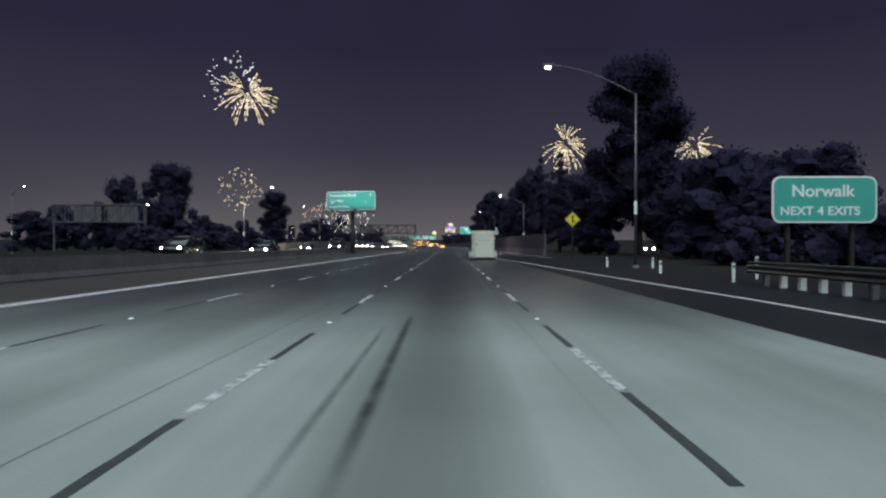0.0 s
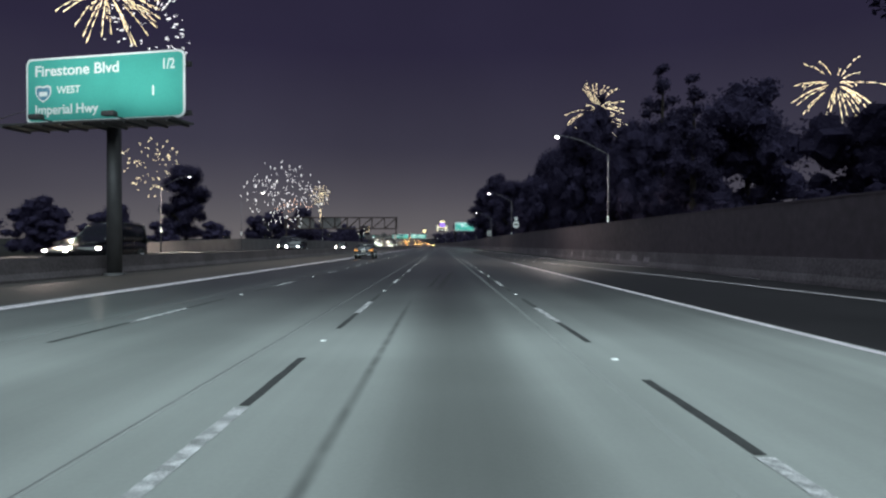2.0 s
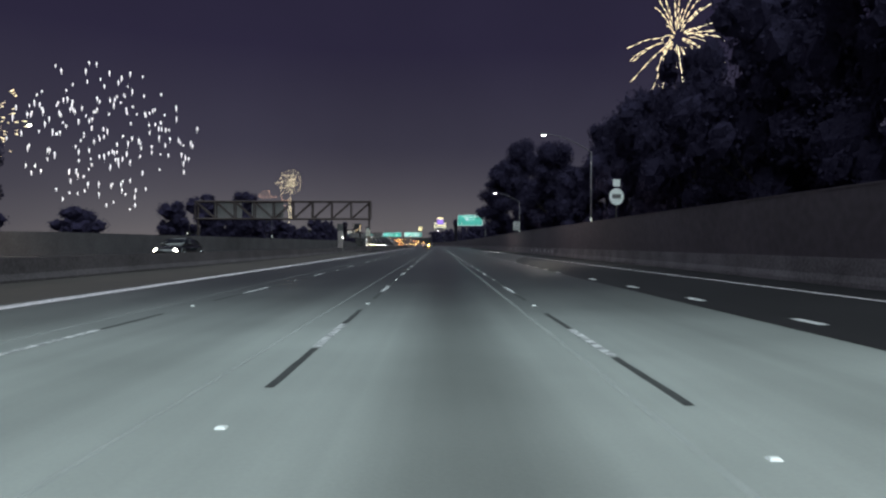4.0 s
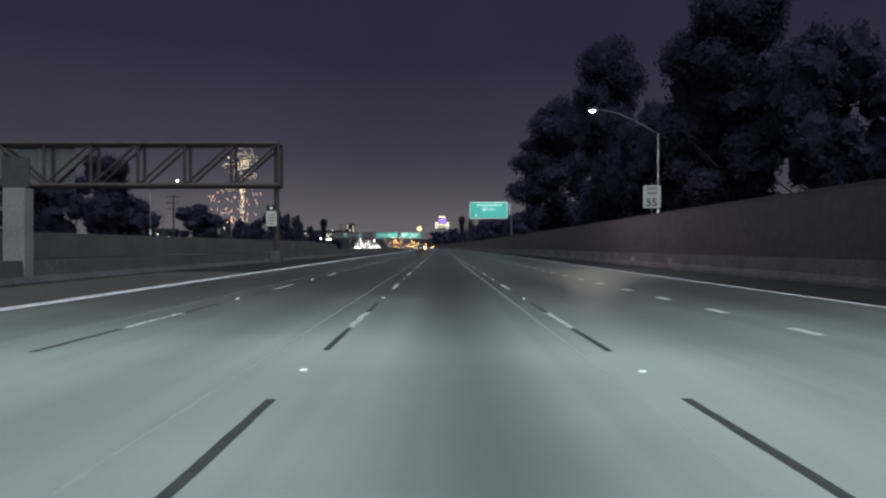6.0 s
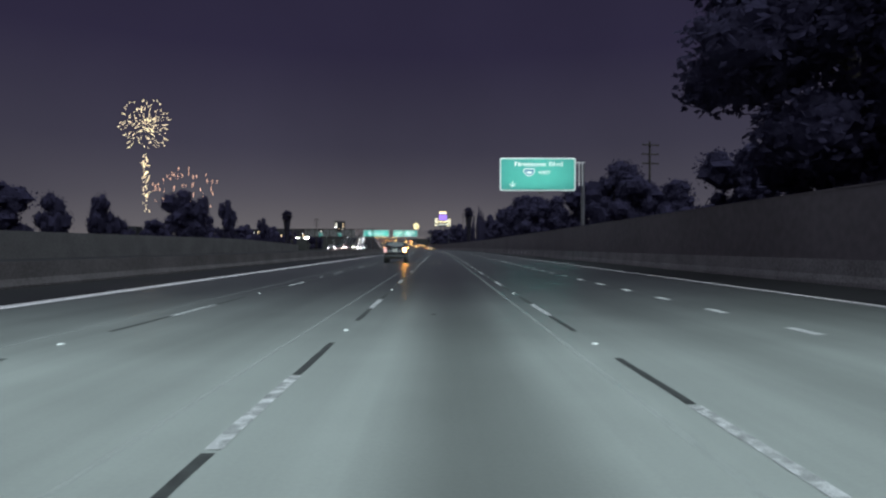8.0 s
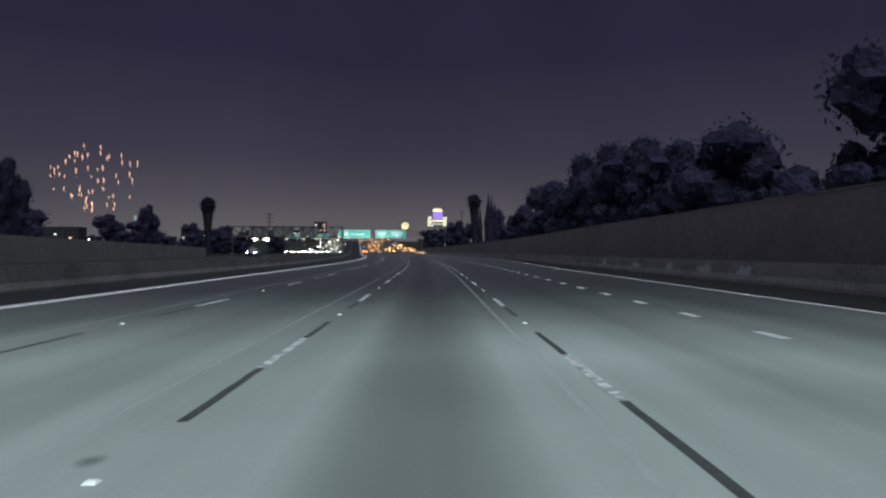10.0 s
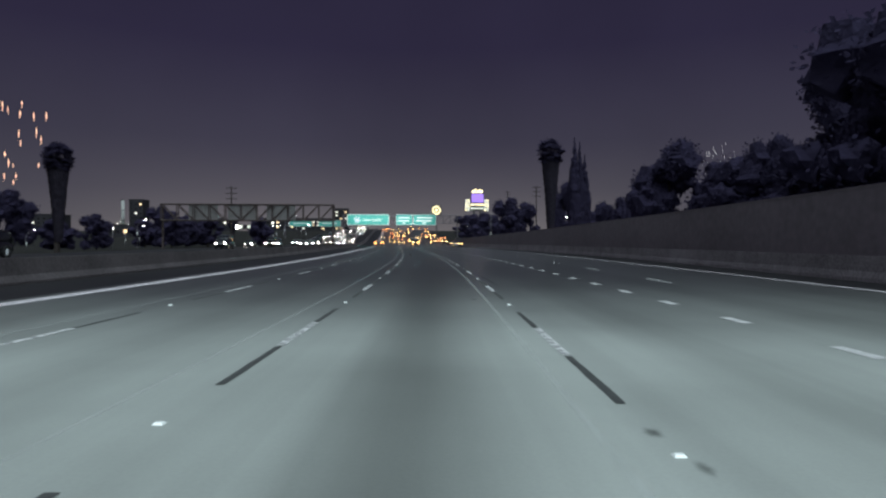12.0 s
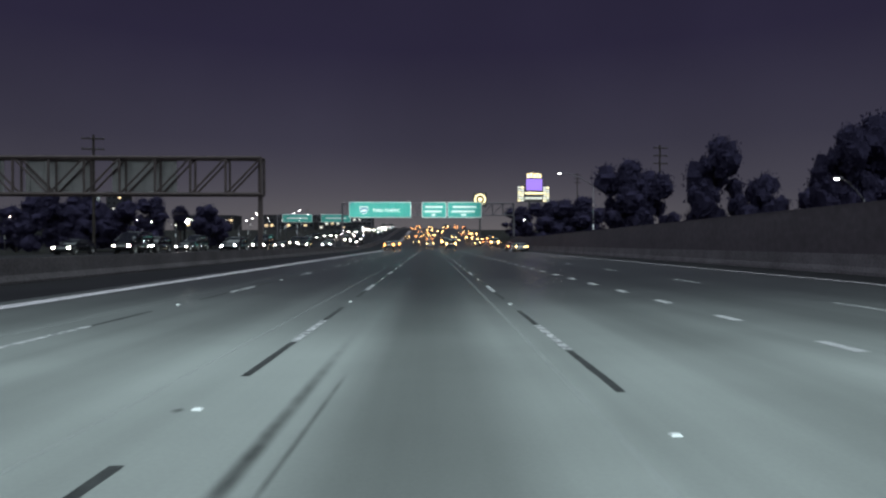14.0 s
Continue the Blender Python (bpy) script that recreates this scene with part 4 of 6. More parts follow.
box(bm, (4.45, 0.09, 11.1), (5.5, 0.21, 11.25))
# bracket steel coloured pale for the light that falls on it
part("bracket", bm, material("lit_galvanised_steel", (0.55, 0.53, 0.54), 0.5, metal=0.2, vary=0.15, scale=3), sign, "steel bracket with its lit tone painted in")
sign_lamp(sign, 0.2, 7.75)
tagged(sign, "green overhead guide sign on a steel cantilever", "road sign")

sign = new("roadside_sign")
sign.matrix_world = stand(15.9, 12.85)
p = board(sign, -1.75, 1.75, 2.09, 3.66, rim=0.06)
lettering("Norwalk", 0.56, (-1.12, -0.016, 2.98), SIGN_WHITE, p, 1.05)
lettering("NEXT 4 EXITS", 0.40, (-1.5, -0.016, 2.36), SIGN_WHITE, p, 1.08)
for x in (-1.12, 1.05):
    part("post", box(fresh(), (x - 0.07, 0.165, -0.3), (x + 0.07, 0.30, 3.5), 0.01), BARK, sign)
tagged(sign, "green roadside exit sign on two wooden posts", "road sign")

# yellow diamond warning sign, half hidden by the trailer
sign = new("warning_sign")
sign.matrix_world = stand(53.2, 11.95)
YELLOW = material("yellow_sign_sheeting", (0.78, 0.62, 0.06), 0.4, vary=0.06, scale=2, spec=0.3)
for nm, half, y0, y1, mat in (("panel", 0.72, 0.0, 0.03, YELLOW), ("border", 0.66, -0.006, -0.001, SIGN_BLACK), ("field", 0.63, -0.012, -0.0065, YELLOW)):
    bm = fresh()
    rounded_plate(bm, -half * 0.7071, half * 0.7071, 3.8 - half * 0.7071, 3.8 + half * 0.7071, y0, y1, 0.06)
    bmesh.ops.rotate(bm, cent=(0, 0, 3.8), matrix=Matrix.Rotation(radians(45), 3, "Y"), verts=bm.verts)
    if nm == "panel":
        p = part(nm, bm, mat, sign)
    else:
        part(nm, bm, mat, p)
bm = fresh()
box(bm, (-0.06, -0.018, 3.42), (0.06, -0.0125, 4.0))
bm.faces.new([bm.verts.new(q) for q in ((-0.16, -0.018, 3.98), (0.16, -0.018, 3.98), (0.0, -0.018, 4.24))])
part("arrow", bm, SIGN_BLACK, p)
bm = fresh()
box(bm, (-0.045, -0.018, 3.4), (0.045, -0.0125, 3.8))
bmesh.ops.rotate(bm, cent=(0, 0, 3.8), matrix=Matrix.Rotation(radians(-40), 3, "Y"), verts=bm.verts)
part("arrow_branch", bm, SIGN_BLACK, p)
part("post", box(fresh(), (-0.06, 0.035, -0.3), (0.06, 0.16, 4.3), 0.01), BARK, sign)
tagged(sign, "yellow diamond warning sign with a black arrow on a wooden post", "road sign")

# sheeting greyer than on the other white signs
GREY_WHITE = material("grey_white_sheeting", (0.40, 0.39, 0.39), 0.5, vary=0.12, scale=2)
sign = new("speed_limit_sign")
sign.matrix_world = stand(246.3, 14.6)
p = part("panel", rounded_plate(fresh(), -0.62, 0.62, 4.05, 5.65, 0, 0.03, 0.1), GREY_WHITE, sign)
lettering("55", 0.78, (-0.44, -0.01, 4.2), SIGN_BLACK, p, 1.05)
for z, w in ((5.35, 0.4), (5.03, 0.36)):
    part("bar", box(fresh(), (-w, -0.008, z), (w, -0.002, z + 0.17)), SIGN_BACK, p)
part("post", rod(fresh(), (0, 0.08, -0.3), (0, 0.08, 5.8), 0.045), STEEL, sign)
tagged(sign, "white speed limit sign above the sound wall", "road sign")

sign = new("route_marker_sign")
sign.matrix_world = stand(182.5, 14.75)
pts = [(math.sin(radians(a)) * 0.62, 5.35 + math.cos(radians(a)) * 0.72) for a in range(0, 360, 20)]
bm = fresh()
f = [bm.verts.new((x, 0, z)) for x, z in pts]
g = [bm.verts.new((x, 0.03, z)) for x, z in pts]
bm.faces.new(f)
bm.faces.new(list(reversed(g)))
for i in range(len(f)):
    bm.faces.new((f[i - 1], f[i], g[i], g[i - 1]))
bmesh.ops.recalc_face_normals(bm, faces=bm.faces)
p = part("panel", bm, SIGN_WHITE, sign)
part("top_panel", box(fresh(), (-0.3, 0, 6.2), (0.3, 0.03, 6.8)), SIGN_WHITE, sign)
part("bar", box(fresh(), (-0.35, -0.008, 5.2), (0.35, -0.002, 5.55)), SIGN_BACK, p)
part("post", rod(fresh(), (0, 0.08, -0.3), (0, 0.08, 6.7), 0.045), STEEL, sign)
tagged(sign, "white rounded route marker on a thin post above the wall", "road sign")


# ---- gantries ----
def truss(parent, x0, x1, z0, z1, y=0.0, bays=10, mat=DARK_STEEL, r=0.09, depth=1.2):
    bm = fresh()
    n = bays
    for yy in (y, y + depth):
        for z in (z0, z1):
            rod(bm, (x0, yy, z), (x1, yy, z), r, r, 8)
        for i in range(n + 1):
            x = x0 + (x1 - x0) * i / n
            rod(bm, (x, yy, z0), (x, yy, z1), r * 0.7, r * 0.7, 6)
            if i < n:
                x2 = x0 + (x1 - x0) * (i + 1) / n
                up = i >= n // 2
                rod(bm, (x, yy, z0 if up else z1), (x2, yy, z1 if up else z0), r * 0.6, r * 0.6, 6)
    for i in range(n + 1):
        x = x0 + (x1 - x0) * i / n
        for z in (z0, z1):
            rod(bm, (x, y, z), (x, y + depth, z), r * 0.6, r * 0.6, 6)
    return part("truss", bm, mat, parent)


RUST = material("rusty_truss_steel", (0.055, 0.038, 0.038), 0.75, metal=0.2, vary=0.3, scale=1.5)
g = new("sign_gantry")
g.matrix_world = stand(254.8, -14.2)
truss(g, -35.0, 0.3, 6.5, 10.0, bays=9, mat=RUST, r=0.19)
for x in (0.0, -34.6):
    bm = fresh()
    rod(bm, (x, 0.6, -0.3), (x, 0.6, 10.0), 0.24, 0.2, 14)
    part("post", bm, RUST, g)
    part("footing", box(fresh(), (x - 0.44, 0.16, -0.3), (x + 0.44, 1.04, 0.98 if x == 0 else 0.4), 0.08), BARRIER, g, "grey concrete footing")
for x0, x1 in ((-24, -17.5), (-31.5, -26)):
    b = part("sign_back", rounded_plate(fresh(), x0, x1, 6.6, 9.9, 1.3, 1.36, 0.2), SIGN_BACK, g)
    for i in range(5):
        x = x0 + 0.4 + i * (x1 - x0 - 0.8) / 4
        part("rib", box(fresh(), (x - 0.05, 1.22, 6.7), (x + 0.05, 1.3, 9.8)), SIGN_BACK, b)
tagged(g, "dark steel truss gantry over the opposite lanes", "sign gantry")

hov = new("carpool_sign")
hov.matrix_world = stand(254.3, -14.35)
p = part("panel", rounded_plate(fresh(), -0.43, 0.43, 3.06, 4.3, 0, 0.03, 0.06), material("warm_white_sheeting", (0.56, 0.53, 0.44), 0.5, vary=0.1, scale=2), hov)
part("top_panel", rounded_plate(fresh(), -0.43, 0.43, 4.31, 4.8, 0, 0.03, 0.06), SIGN_BLACK, hov)
bm = fresh()
box(bm, (-0.1, -0.012, 4.45), (0.1, -0.002, 4.65))
bmesh.ops.rotate(bm, cent=(0, 0, 4.55), matrix=Matrix.Rotation(radians(45), 3, "Y"), verts=bm.verts)
part("diamond", bm, SIGN_WHITE, hov)
for i, w in enumerate((0.3, 0.26, 0.3, 0.2)):
    part("bar", box(fresh(), (-w, -0.008, 3.95 - i * 0.24), (w, -0.002, 4.05 - i * 0.24)), SIGN_BACK, p)
part("bracket", box(fresh(), (-0.05, 0.031, 3.3), (0.05, 0.85, 3.4)), DARK_STEEL, hov)
tagged(hov, "white carpool lane sign with a black top", "road sign")

g = new("sign_gantry")
g.matrix_world = stand(127, -84)
truss(g, -2.0, 18.0, 6.4, 10.2, bays=7, mat=STEEL, r=0.13)
for x in (-2.0, 18.0):
    part("post", rod(fresh(), (x, 0.6, -0.3), (x, 0.6, 10.2), 0.24, 0.2, 12), STEEL, g)
for x0, x1 in ((2, 8), (9.5, 16)):
    part("sign_back", rounded_plate(fresh(), x0, x1, 6.6, 9.9, 1.3, 1.36, 0.2), SIGN_BACK, g)
tagged(g, "pale steel sign gantry over a side road", "sign gantry")

g = new("sign_gantry")
g.matrix_world = stand(549.5, -15.8)
truss(g, -35.2, 0.2, 5.9, 9.25, bays=11, mat=RUST, r=0.16)
for x in (0.0, -35.0):
    part("post", rod(fresh(), (x, 0.6, -0.3), (x, 0.6, 9.25), 0.24, 0.2, 14), RUST, g)
for x0, x1 in ((-14, -8), (-30, -24), (-22, -16)):
    b = part("sign_back", rounded_plate(fresh(), x0, x1, 6.0, 9.2, 1.3, 1.36, 0.2), SIGN_BACK, g)
    for i in range(5):
        x = x0 + 0.4 + i * (x1 - x0 - 0.8) / 4
        part("rib", box(fresh(), (x - 0.05, 1.22, 6.1), (x + 0.05, 1.3, 9.1)), SIGN_BACK, b)
tagged(g, "rusty truss gantry over the opposite lanes", "sign gantry")

g = new("sign_gantry")
g.matrix_world = stand(640, 1.7)
truss(g, -23.0, 18.5, 7.6, 10.4, 0.4, bays=16, mat=STEEL, r=0.12)
for x in (-23.0, 18.5):
    part("post", rod(fresh(), (x, 1.0, -0.3), (x, 1.0, 10.4), 0.26, 0.22, 14), STEEL, g)
for x0, x1, words in ((-21.3, -6.4, "THRU TRAFFIC"), (-3.8, 2.1, ""), (2.4, 10.6, "")):
    p = board(g, x0, x1, 6.9, 10.7, rim=0.13)
    if words:
        lettering(words, 1.05, (x0 + 5.6, -0.016, 8.3), SIGN_WHITE, p, 0.95)
        shield(p, x0 + 3.6, 8.7, 1.9)
    else:
        for z, a, b in ((9.3, 0.15, 0.85), (8.2, 0.12, 0.8), (7.4, 0.4, 0.55)):
            part("bar", box(fresh(), (x0 + (x1 - x0) * a, -0.02, z), (x0 + (x1 - x0) * b, -0.0125, z + 0.45)), SIGN_WHITE, p)
tagged(g, "steel gantry with green overhead guide signs", "sign gantry")

g = new("sign_gantry")
g.matrix_world = stand(700, 0)
truss(g, -52.0, -20.0, 5.5, 7.8, 0.4, bays=12, mat=STEEL, r=0.12)
for x in (-52.0, -20.0):
    part("post", rod(fresh(), (x, 1.0, -0.3), (x, 1.0, 7.8), 0.26, 0.22, 12), STEEL, g)
for x0, x1 in ((-50, -40), (-37, -27)):
    p = board(g, x0, x1, 5.2, 7.9, rim=0.13)
    part("bar", box(fresh(), (x0 + 1.5, -0.02, 6.4), (x1 - 1.5, -0.0125, 6.8)), SIGN_WHITE, p)
tagged(g, "distant gantry with green guide signs", "sign gantry")


# ---- street lamps ----
def street_lamp(s, l, arm, top, power=0.0, side=-1, warm=(1.0, 0.93, 0.80)):
    """A tapered steel pole with a curved arm and a flat lamp head."""
    e = new("street_lamp")
    e.matrix_world = stand(s, l, -0.1)
    bm = fresh()
    h = top - 1.7
    rod(bm, (0, 0, -0.2), (0, 0, h), 0.085, 0.06, 12)
    rod(bm, (0, 0, -0.2), (0, 0, 0.25), 0.22, 0.22, 12)
    part("pole", bm, STEEL, e, smooth=True)
    bm = fresh()
    tube(bm, [(side * arm * u, 0, h - 0.05 + 1.75 * math.sin(u * math.pi / 2)) for u in [k / 8 for k in range(9)]], 0.055, 0.033)
    part("arm", bm, STEEL, e, smooth=True)
    bm = fresh()
    x = side * arm
    box(bm, (x - 0.42, -0.16, top - 0.1), (x + 0.3, 0.16, top + 0.08), 0.05)
    head = part("lamp_head", bm, STEEL, e)
    bm = fresh()
    bmesh.ops.create_uvsphere(bm, u_segments=14, v_segments=8, radius=0.27)
    bmesh.ops.transform(bm, matrix=Matrix.Translation((x - 0.05, 0, top - 0.1)) @ Matrix.Diagonal((0.66, 0.42, 0.34, 1)), verts=bm.verts)
    part("lens", bm, LAMP_WHITE, head, "glowing white lens")
    part("tag", rod(fresh(), (0, 0, 3.3), (0, 0, 4.1), 0.09, 0.09, 12), SIGN_WHITE, e, "pale reflective band")
    if power:
        lamp = new("street_glow", bpy.data.lights.new("street_glow", "SPOT"))
        lamp.data.energy, lamp.data.spot_size, lamp.data.spot_blend, lamp.data.color = power, radians(150), 0.5, warm
        lamp.data.shadow_soft_size = 0.2
        p = spot(s, l + x, top - 0.4)
        lamp.matrix_world = look(p, p - Vector((0, 0.001, 1)))
    return tagged(e, "tall grey street lamp with a curved arm, lit", "street lamp", group="street lamps")


for row in ((31.9, 11.4, 5.2, 12.2, 900), (118.6, 15.3, 4.7, 11.5, 4500), (192, 15.0, 4.7, 12.4, 1900), (246.8, 15.2, 4.6, 11.2, 2000), (575, 22, 4.5, 11, 300)):
    street_lamp(*row)
# first two far overpowered, in place of passing cars' headlamps on the shoulder
for row in ((114.9, -40.1, 5.6, 13.0, 34000), (153.8, -42, 4.4, 11.7, 20000), (184.6, -40, 4.4, 11.9, 4000), (300, -46, 4.4, 12.0, 800)):
    street_lamp(*row, side=1, warm=(1.0, 0.86, 0.68))
for s, l, top in ((103, -77.5, 12.0), (137, -72.2, 11.1), (310, -74, 12.5)):
    street_lamp(s, l, 2.2, top, 0, side=1)
rnd = random.Random(8)
far_lamp = street_lamp(585, -70, 2.2, 7.5, 0, side=1)
for i in range(22):
    copy_thing(far_lamp, stand(rnd.uniform(560, 800), rnd.uniform(-190, -55), -1.0 - rnd.uniform(0, 2.5), rnd.uniform(-60, 60)))
# lamp copies added for lit shop signs in the far cluster, heights random
for i in range(16):
    copy_thing(far_lamp, stand(rnd.uniform(640, 790), rnd.uniform(-66, -37), rnd.uniform(-3.0, 2.0), rnd.uniform(-60, 60)))
for s, l in ((600, 34), (640, 48), (540, 33.9), (568, 48.5), (660, 28)):
    copy_thing(far_lamp, stand(s, l, -1.0, 180))

# ---- power pole ----
def power_pole(s, l, h):
    e = new("power_pole")
    e.matrix_world = stand(s, l, -0.1, 12)
    part("pole", rod(fresh(), (0, 0, -0.3), (0, 0, h), 0.2, 0.13, 10), BARK, e)
    for i in range(3):
        z = h - 0.6 - i * 1.3
        arm = part("crossarm", box(fresh(), (-1.3, -0.26, z), (1.3, -0.13, z + 0.16)), BARK, e)
        for x in (-1.15, -0.5, 0.5, 1.15):
            part("insulator", rod(fresh(), (x, -0.2, z + 0.16), (x, -0.2, z + 0.38), 0.05, 0.03, 8), DARK_STEEL, arm)
    return tagged(e, "dark wooden power pole with three crossarms", "power pole")


for s, l, h in ((360.3, 29.3, 16.3), (595, 38.6, 18.0), (333, -56.7, 12.5), (570, -42, 15), (700, 50, 22)):
    power_pole(s, l, h)

# ---- vehicles ----
GLASS = material("dark_car_glass", (0.012, 0.013, 0.016), 0.06, vary=0, spec=0.7)
RUBBER = material("tyre_rubber", (0.03, 0.03, 0.031), 0.85, vary=0.2, scale=6)
GREY_RUBBER = material("dusty_tyre_rubber", (0.26, 0.265, 0.26), 0.9, vary=0.3, scale=5)
RIM = material("bright_alloy", (0.6, 0.6, 0.61), 0.3, metal=0.9, vary=0.1, scale=5)
CHROME = material("chrome_trim", (0.75, 0.75, 0.76), 0.15, metal=1.0, vary=0.05)
TRIM = material("black_plastic_trim", (0.02, 0.02, 0.021), 0.6, vary=0.2, scale=6)
PLATE = material("pale_number_plate", (0.72, 0.70, 0.62), 0.5, vary=0.1, scale=8)
HEADLAMP = material("headlamp_glow", (0.9, 0.9, 0.85), 0.3, vary=0, emit=(1.0, 0.90, 0.74), strength=85)
HEADLAMP_COOL = material("cool_headlamp_glow", (0.9, 0.9, 0.9), 0.3, vary=0, emit=(0.85, 0.93, 1.0), strength=75)


def car_paint(name, color):
    m = material(name, color, 0.25, metal=0.2, vary=0.08, scale=3, spec=0.6)
    m.node_tree.nodes["Principled BSDF"].inputs["Coat Weight"].default_value = 0.6
    return m


BLACK_CAR = car_paint("black_car_paint", (0.012, 0.012, 0.014))
GREY_CAR = car_paint("grey_car_paint", (0.12, 0.12, 0.125))
RED_CAR = car_paint("dark_red_car_paint", (0.12, 0.015, 0.015))


def wheel(parent, x, y, r, w, tyre=None, rim=None):
    """A tyre with rounded shoulders, on a spoked rim; its axle runs along x."""
    bm = fresh()
    prof = [(-0.5, 0.66), (-0.5, 0.90), (-0.38, 1.0), (0.38, 1.0), (0.5, 0.90), (0.5, 0.66)]
    seg = 22
    rings = []
    for i in range(seg):
        a = 2 * math.pi * i / seg
        rings.append([bm.verts.new((x + u * w, y + math.cos(a) * v * r, r + math.sin(a) * v * r)) for u, v in prof])
    for i in range(seg):
        for j in range(len(prof) - 1):
            bm.faces.new((rings[i - 1][j], rings[i][j], rings[i][j + 1], rings[i - 1][j + 1]))
    bmesh.ops.recalc_face_normals(bm, faces=bm.faces)
    t = part("wheel", bm, tyre or RUBBER, parent, smooth=False)
    bm = fresh()
    rod(bm, (x - w * 0.36, y, r), (x + w * 0.36, y, r), r * 0.67, r * 0.67, 18)
    for i in range(6):
        a = math.pi * i / 3
        for sd in (-1, 1):
            rod(bm, (x + sd * w * 0.38, y, r), (x + sd * w * 0.44, y + math.cos(a) * r * 0.6, r + math.sin(a) * r * 0.6), r * 0.11, r * 0.09, 6)
    for sd in (-1, 1):
        rod(bm, (x + sd * w * 0.3, y, r), (x + sd * w * 0.47, y, r), r * 0.16, r * 0.12, 10)
    part("rim", bm, rim or RIM, t)
    return t


def hull(bm, rings):
    """Skin over cross-sections, each a list of points of the same count, closed at both ends."""
    vs = [[bm.verts.new(p) for p in ring] for ring in rings]
    for a, b in zip(vs, vs[1:]):
        for i in range(len(a)):
            bm.faces.new((a[i - 1], a[i], b[i], b[i - 1]))
    bm.faces.new(vs[0])
    bm.faces.new(list(reversed(vs[-1])))
    bmesh.ops.recalc_face_normals(bm, faces=bm.faces)
    return bm


def section(y, w, z0, z1, r=0.12):
    """A rounded cross-section of a car body at y."""
    h = w / 2
    return [(-h + r, y, z0), (h - r, y, z0), (h, y, z0 + r), (h, y, z1 - r * 1.6), (h - r * 0.8, y, z1 - r * 0.4), (h - r * 2, y, z1), (-h + r * 2, y, z1), (-h + r * 0.8, y, z1 - r * 0.4), (-h, y, z1 - r * 1.6), (-h, y, z0 + r)]


def loop(y, half, z0, z1, lean=0.0, power=0.42, lie=0.0):
    """A smooth cross-section at y: a rounded box that narrows upwards by lean and whose top lies lie metres further forward."""
    pts = []
    for i in range(20):
        a = 2 * math.pi * (i + 0.5) / 20
        c, s = math.cos(a), math.sin(a)
        u = 0.5 + 0.5 * math.copysign(abs(s) ** power, s)
        pts.append((half * math.copysign(abs(c) ** power, c) * (1 - lean * u), y + lie * u, z0 + (z1 - z0) * u))
    return pts


CAR_FORMS = {  # rear-to-nose stations: (y, half width, low edge, belt line); then the glass: (y, half width, top, how far its top lies forward)
    "sedan": ([(0.0, 0.70, 0.46, 0.84), (0.05, 0.80, 0.36, 0.94), (0.22, 0.88, 0.27, 1.00), (0.75, 0.915, 0.22, 1.01), (1.9, 0.925, 0.20, 0.98), (2.9, 0.92, 0.20, 0.94), (3.7, 0.89, 0.22, 0.86), (4.2, 0.82, 0.27, 0.74), (4.38, 0.70, 0.34, 0.64)],
              [(0.30, 0.74, 1.03, 0.0), (0.62, 0.79, 1.20, 0.0), (1.00, 0.81, 1.36, 0.0), (1.45, 0.82, 1.44, 0.0), (2.00, 0.82, 1.45, 0.0), (2.40, 0.81, 1.40, 0.0), (2.85, 0.79, 1.20, 0.0), (3.25, 0.75, 0.98, 0.0)], 0.26, 1.45, 0.34),
    "suv": ([(0.0, 0.80, 0.52, 1.02), (0.05, 0.90, 0.44, 1.10), (0.2, 0.945, 0.38, 1.12), (1.0, 0.96, 0.36, 1.12), (2.6, 0.96, 0.36, 1.10), (3.6, 0.94, 0.38, 1.04), (4.25, 0.88, 0.42, 0.92), (4.42, 0.76, 0.48, 0.80)],
            [(0.06, 0.84, 1.62, 0.10), (0.25, 0.86, 1.75, 0.05), (0.8, 0.87, 1.79, 0.0), (1.8, 0.87, 1.79, 0.0), (2.45, 0.86, 1.72, 0.0), (2.85, 0.83, 1.45, 0.0), (3.2, 0.79, 1.10, 0.0)], 0.15, 1.79, 0.39),
    "van": ([(0.0, 0.86, 0.5, 1.16), (0.06, 0.95, 0.42, 1.24), (0.3, 0.98, 0.36, 1.26), (2.6, 0.99, 0.34, 1.24), (4.0, 0.97, 0.36, 1.12), (4.7, 0.90, 0.42, 0.96), (4.85, 0.8, 0.48, 0.84)],
            [(0.05, 0.90, 2.05, 0.06), (0.25, 0.92, 2.17, 0.0), (2.6, 0.92, 2.19, 0.0), (3.2, 0.9, 2.05, 0.0), (3.8, 0.86, 1.6, 0.0), (4.3, 0.8, 1.1, 0.0)], 0.10, 2.19, 0.36)}


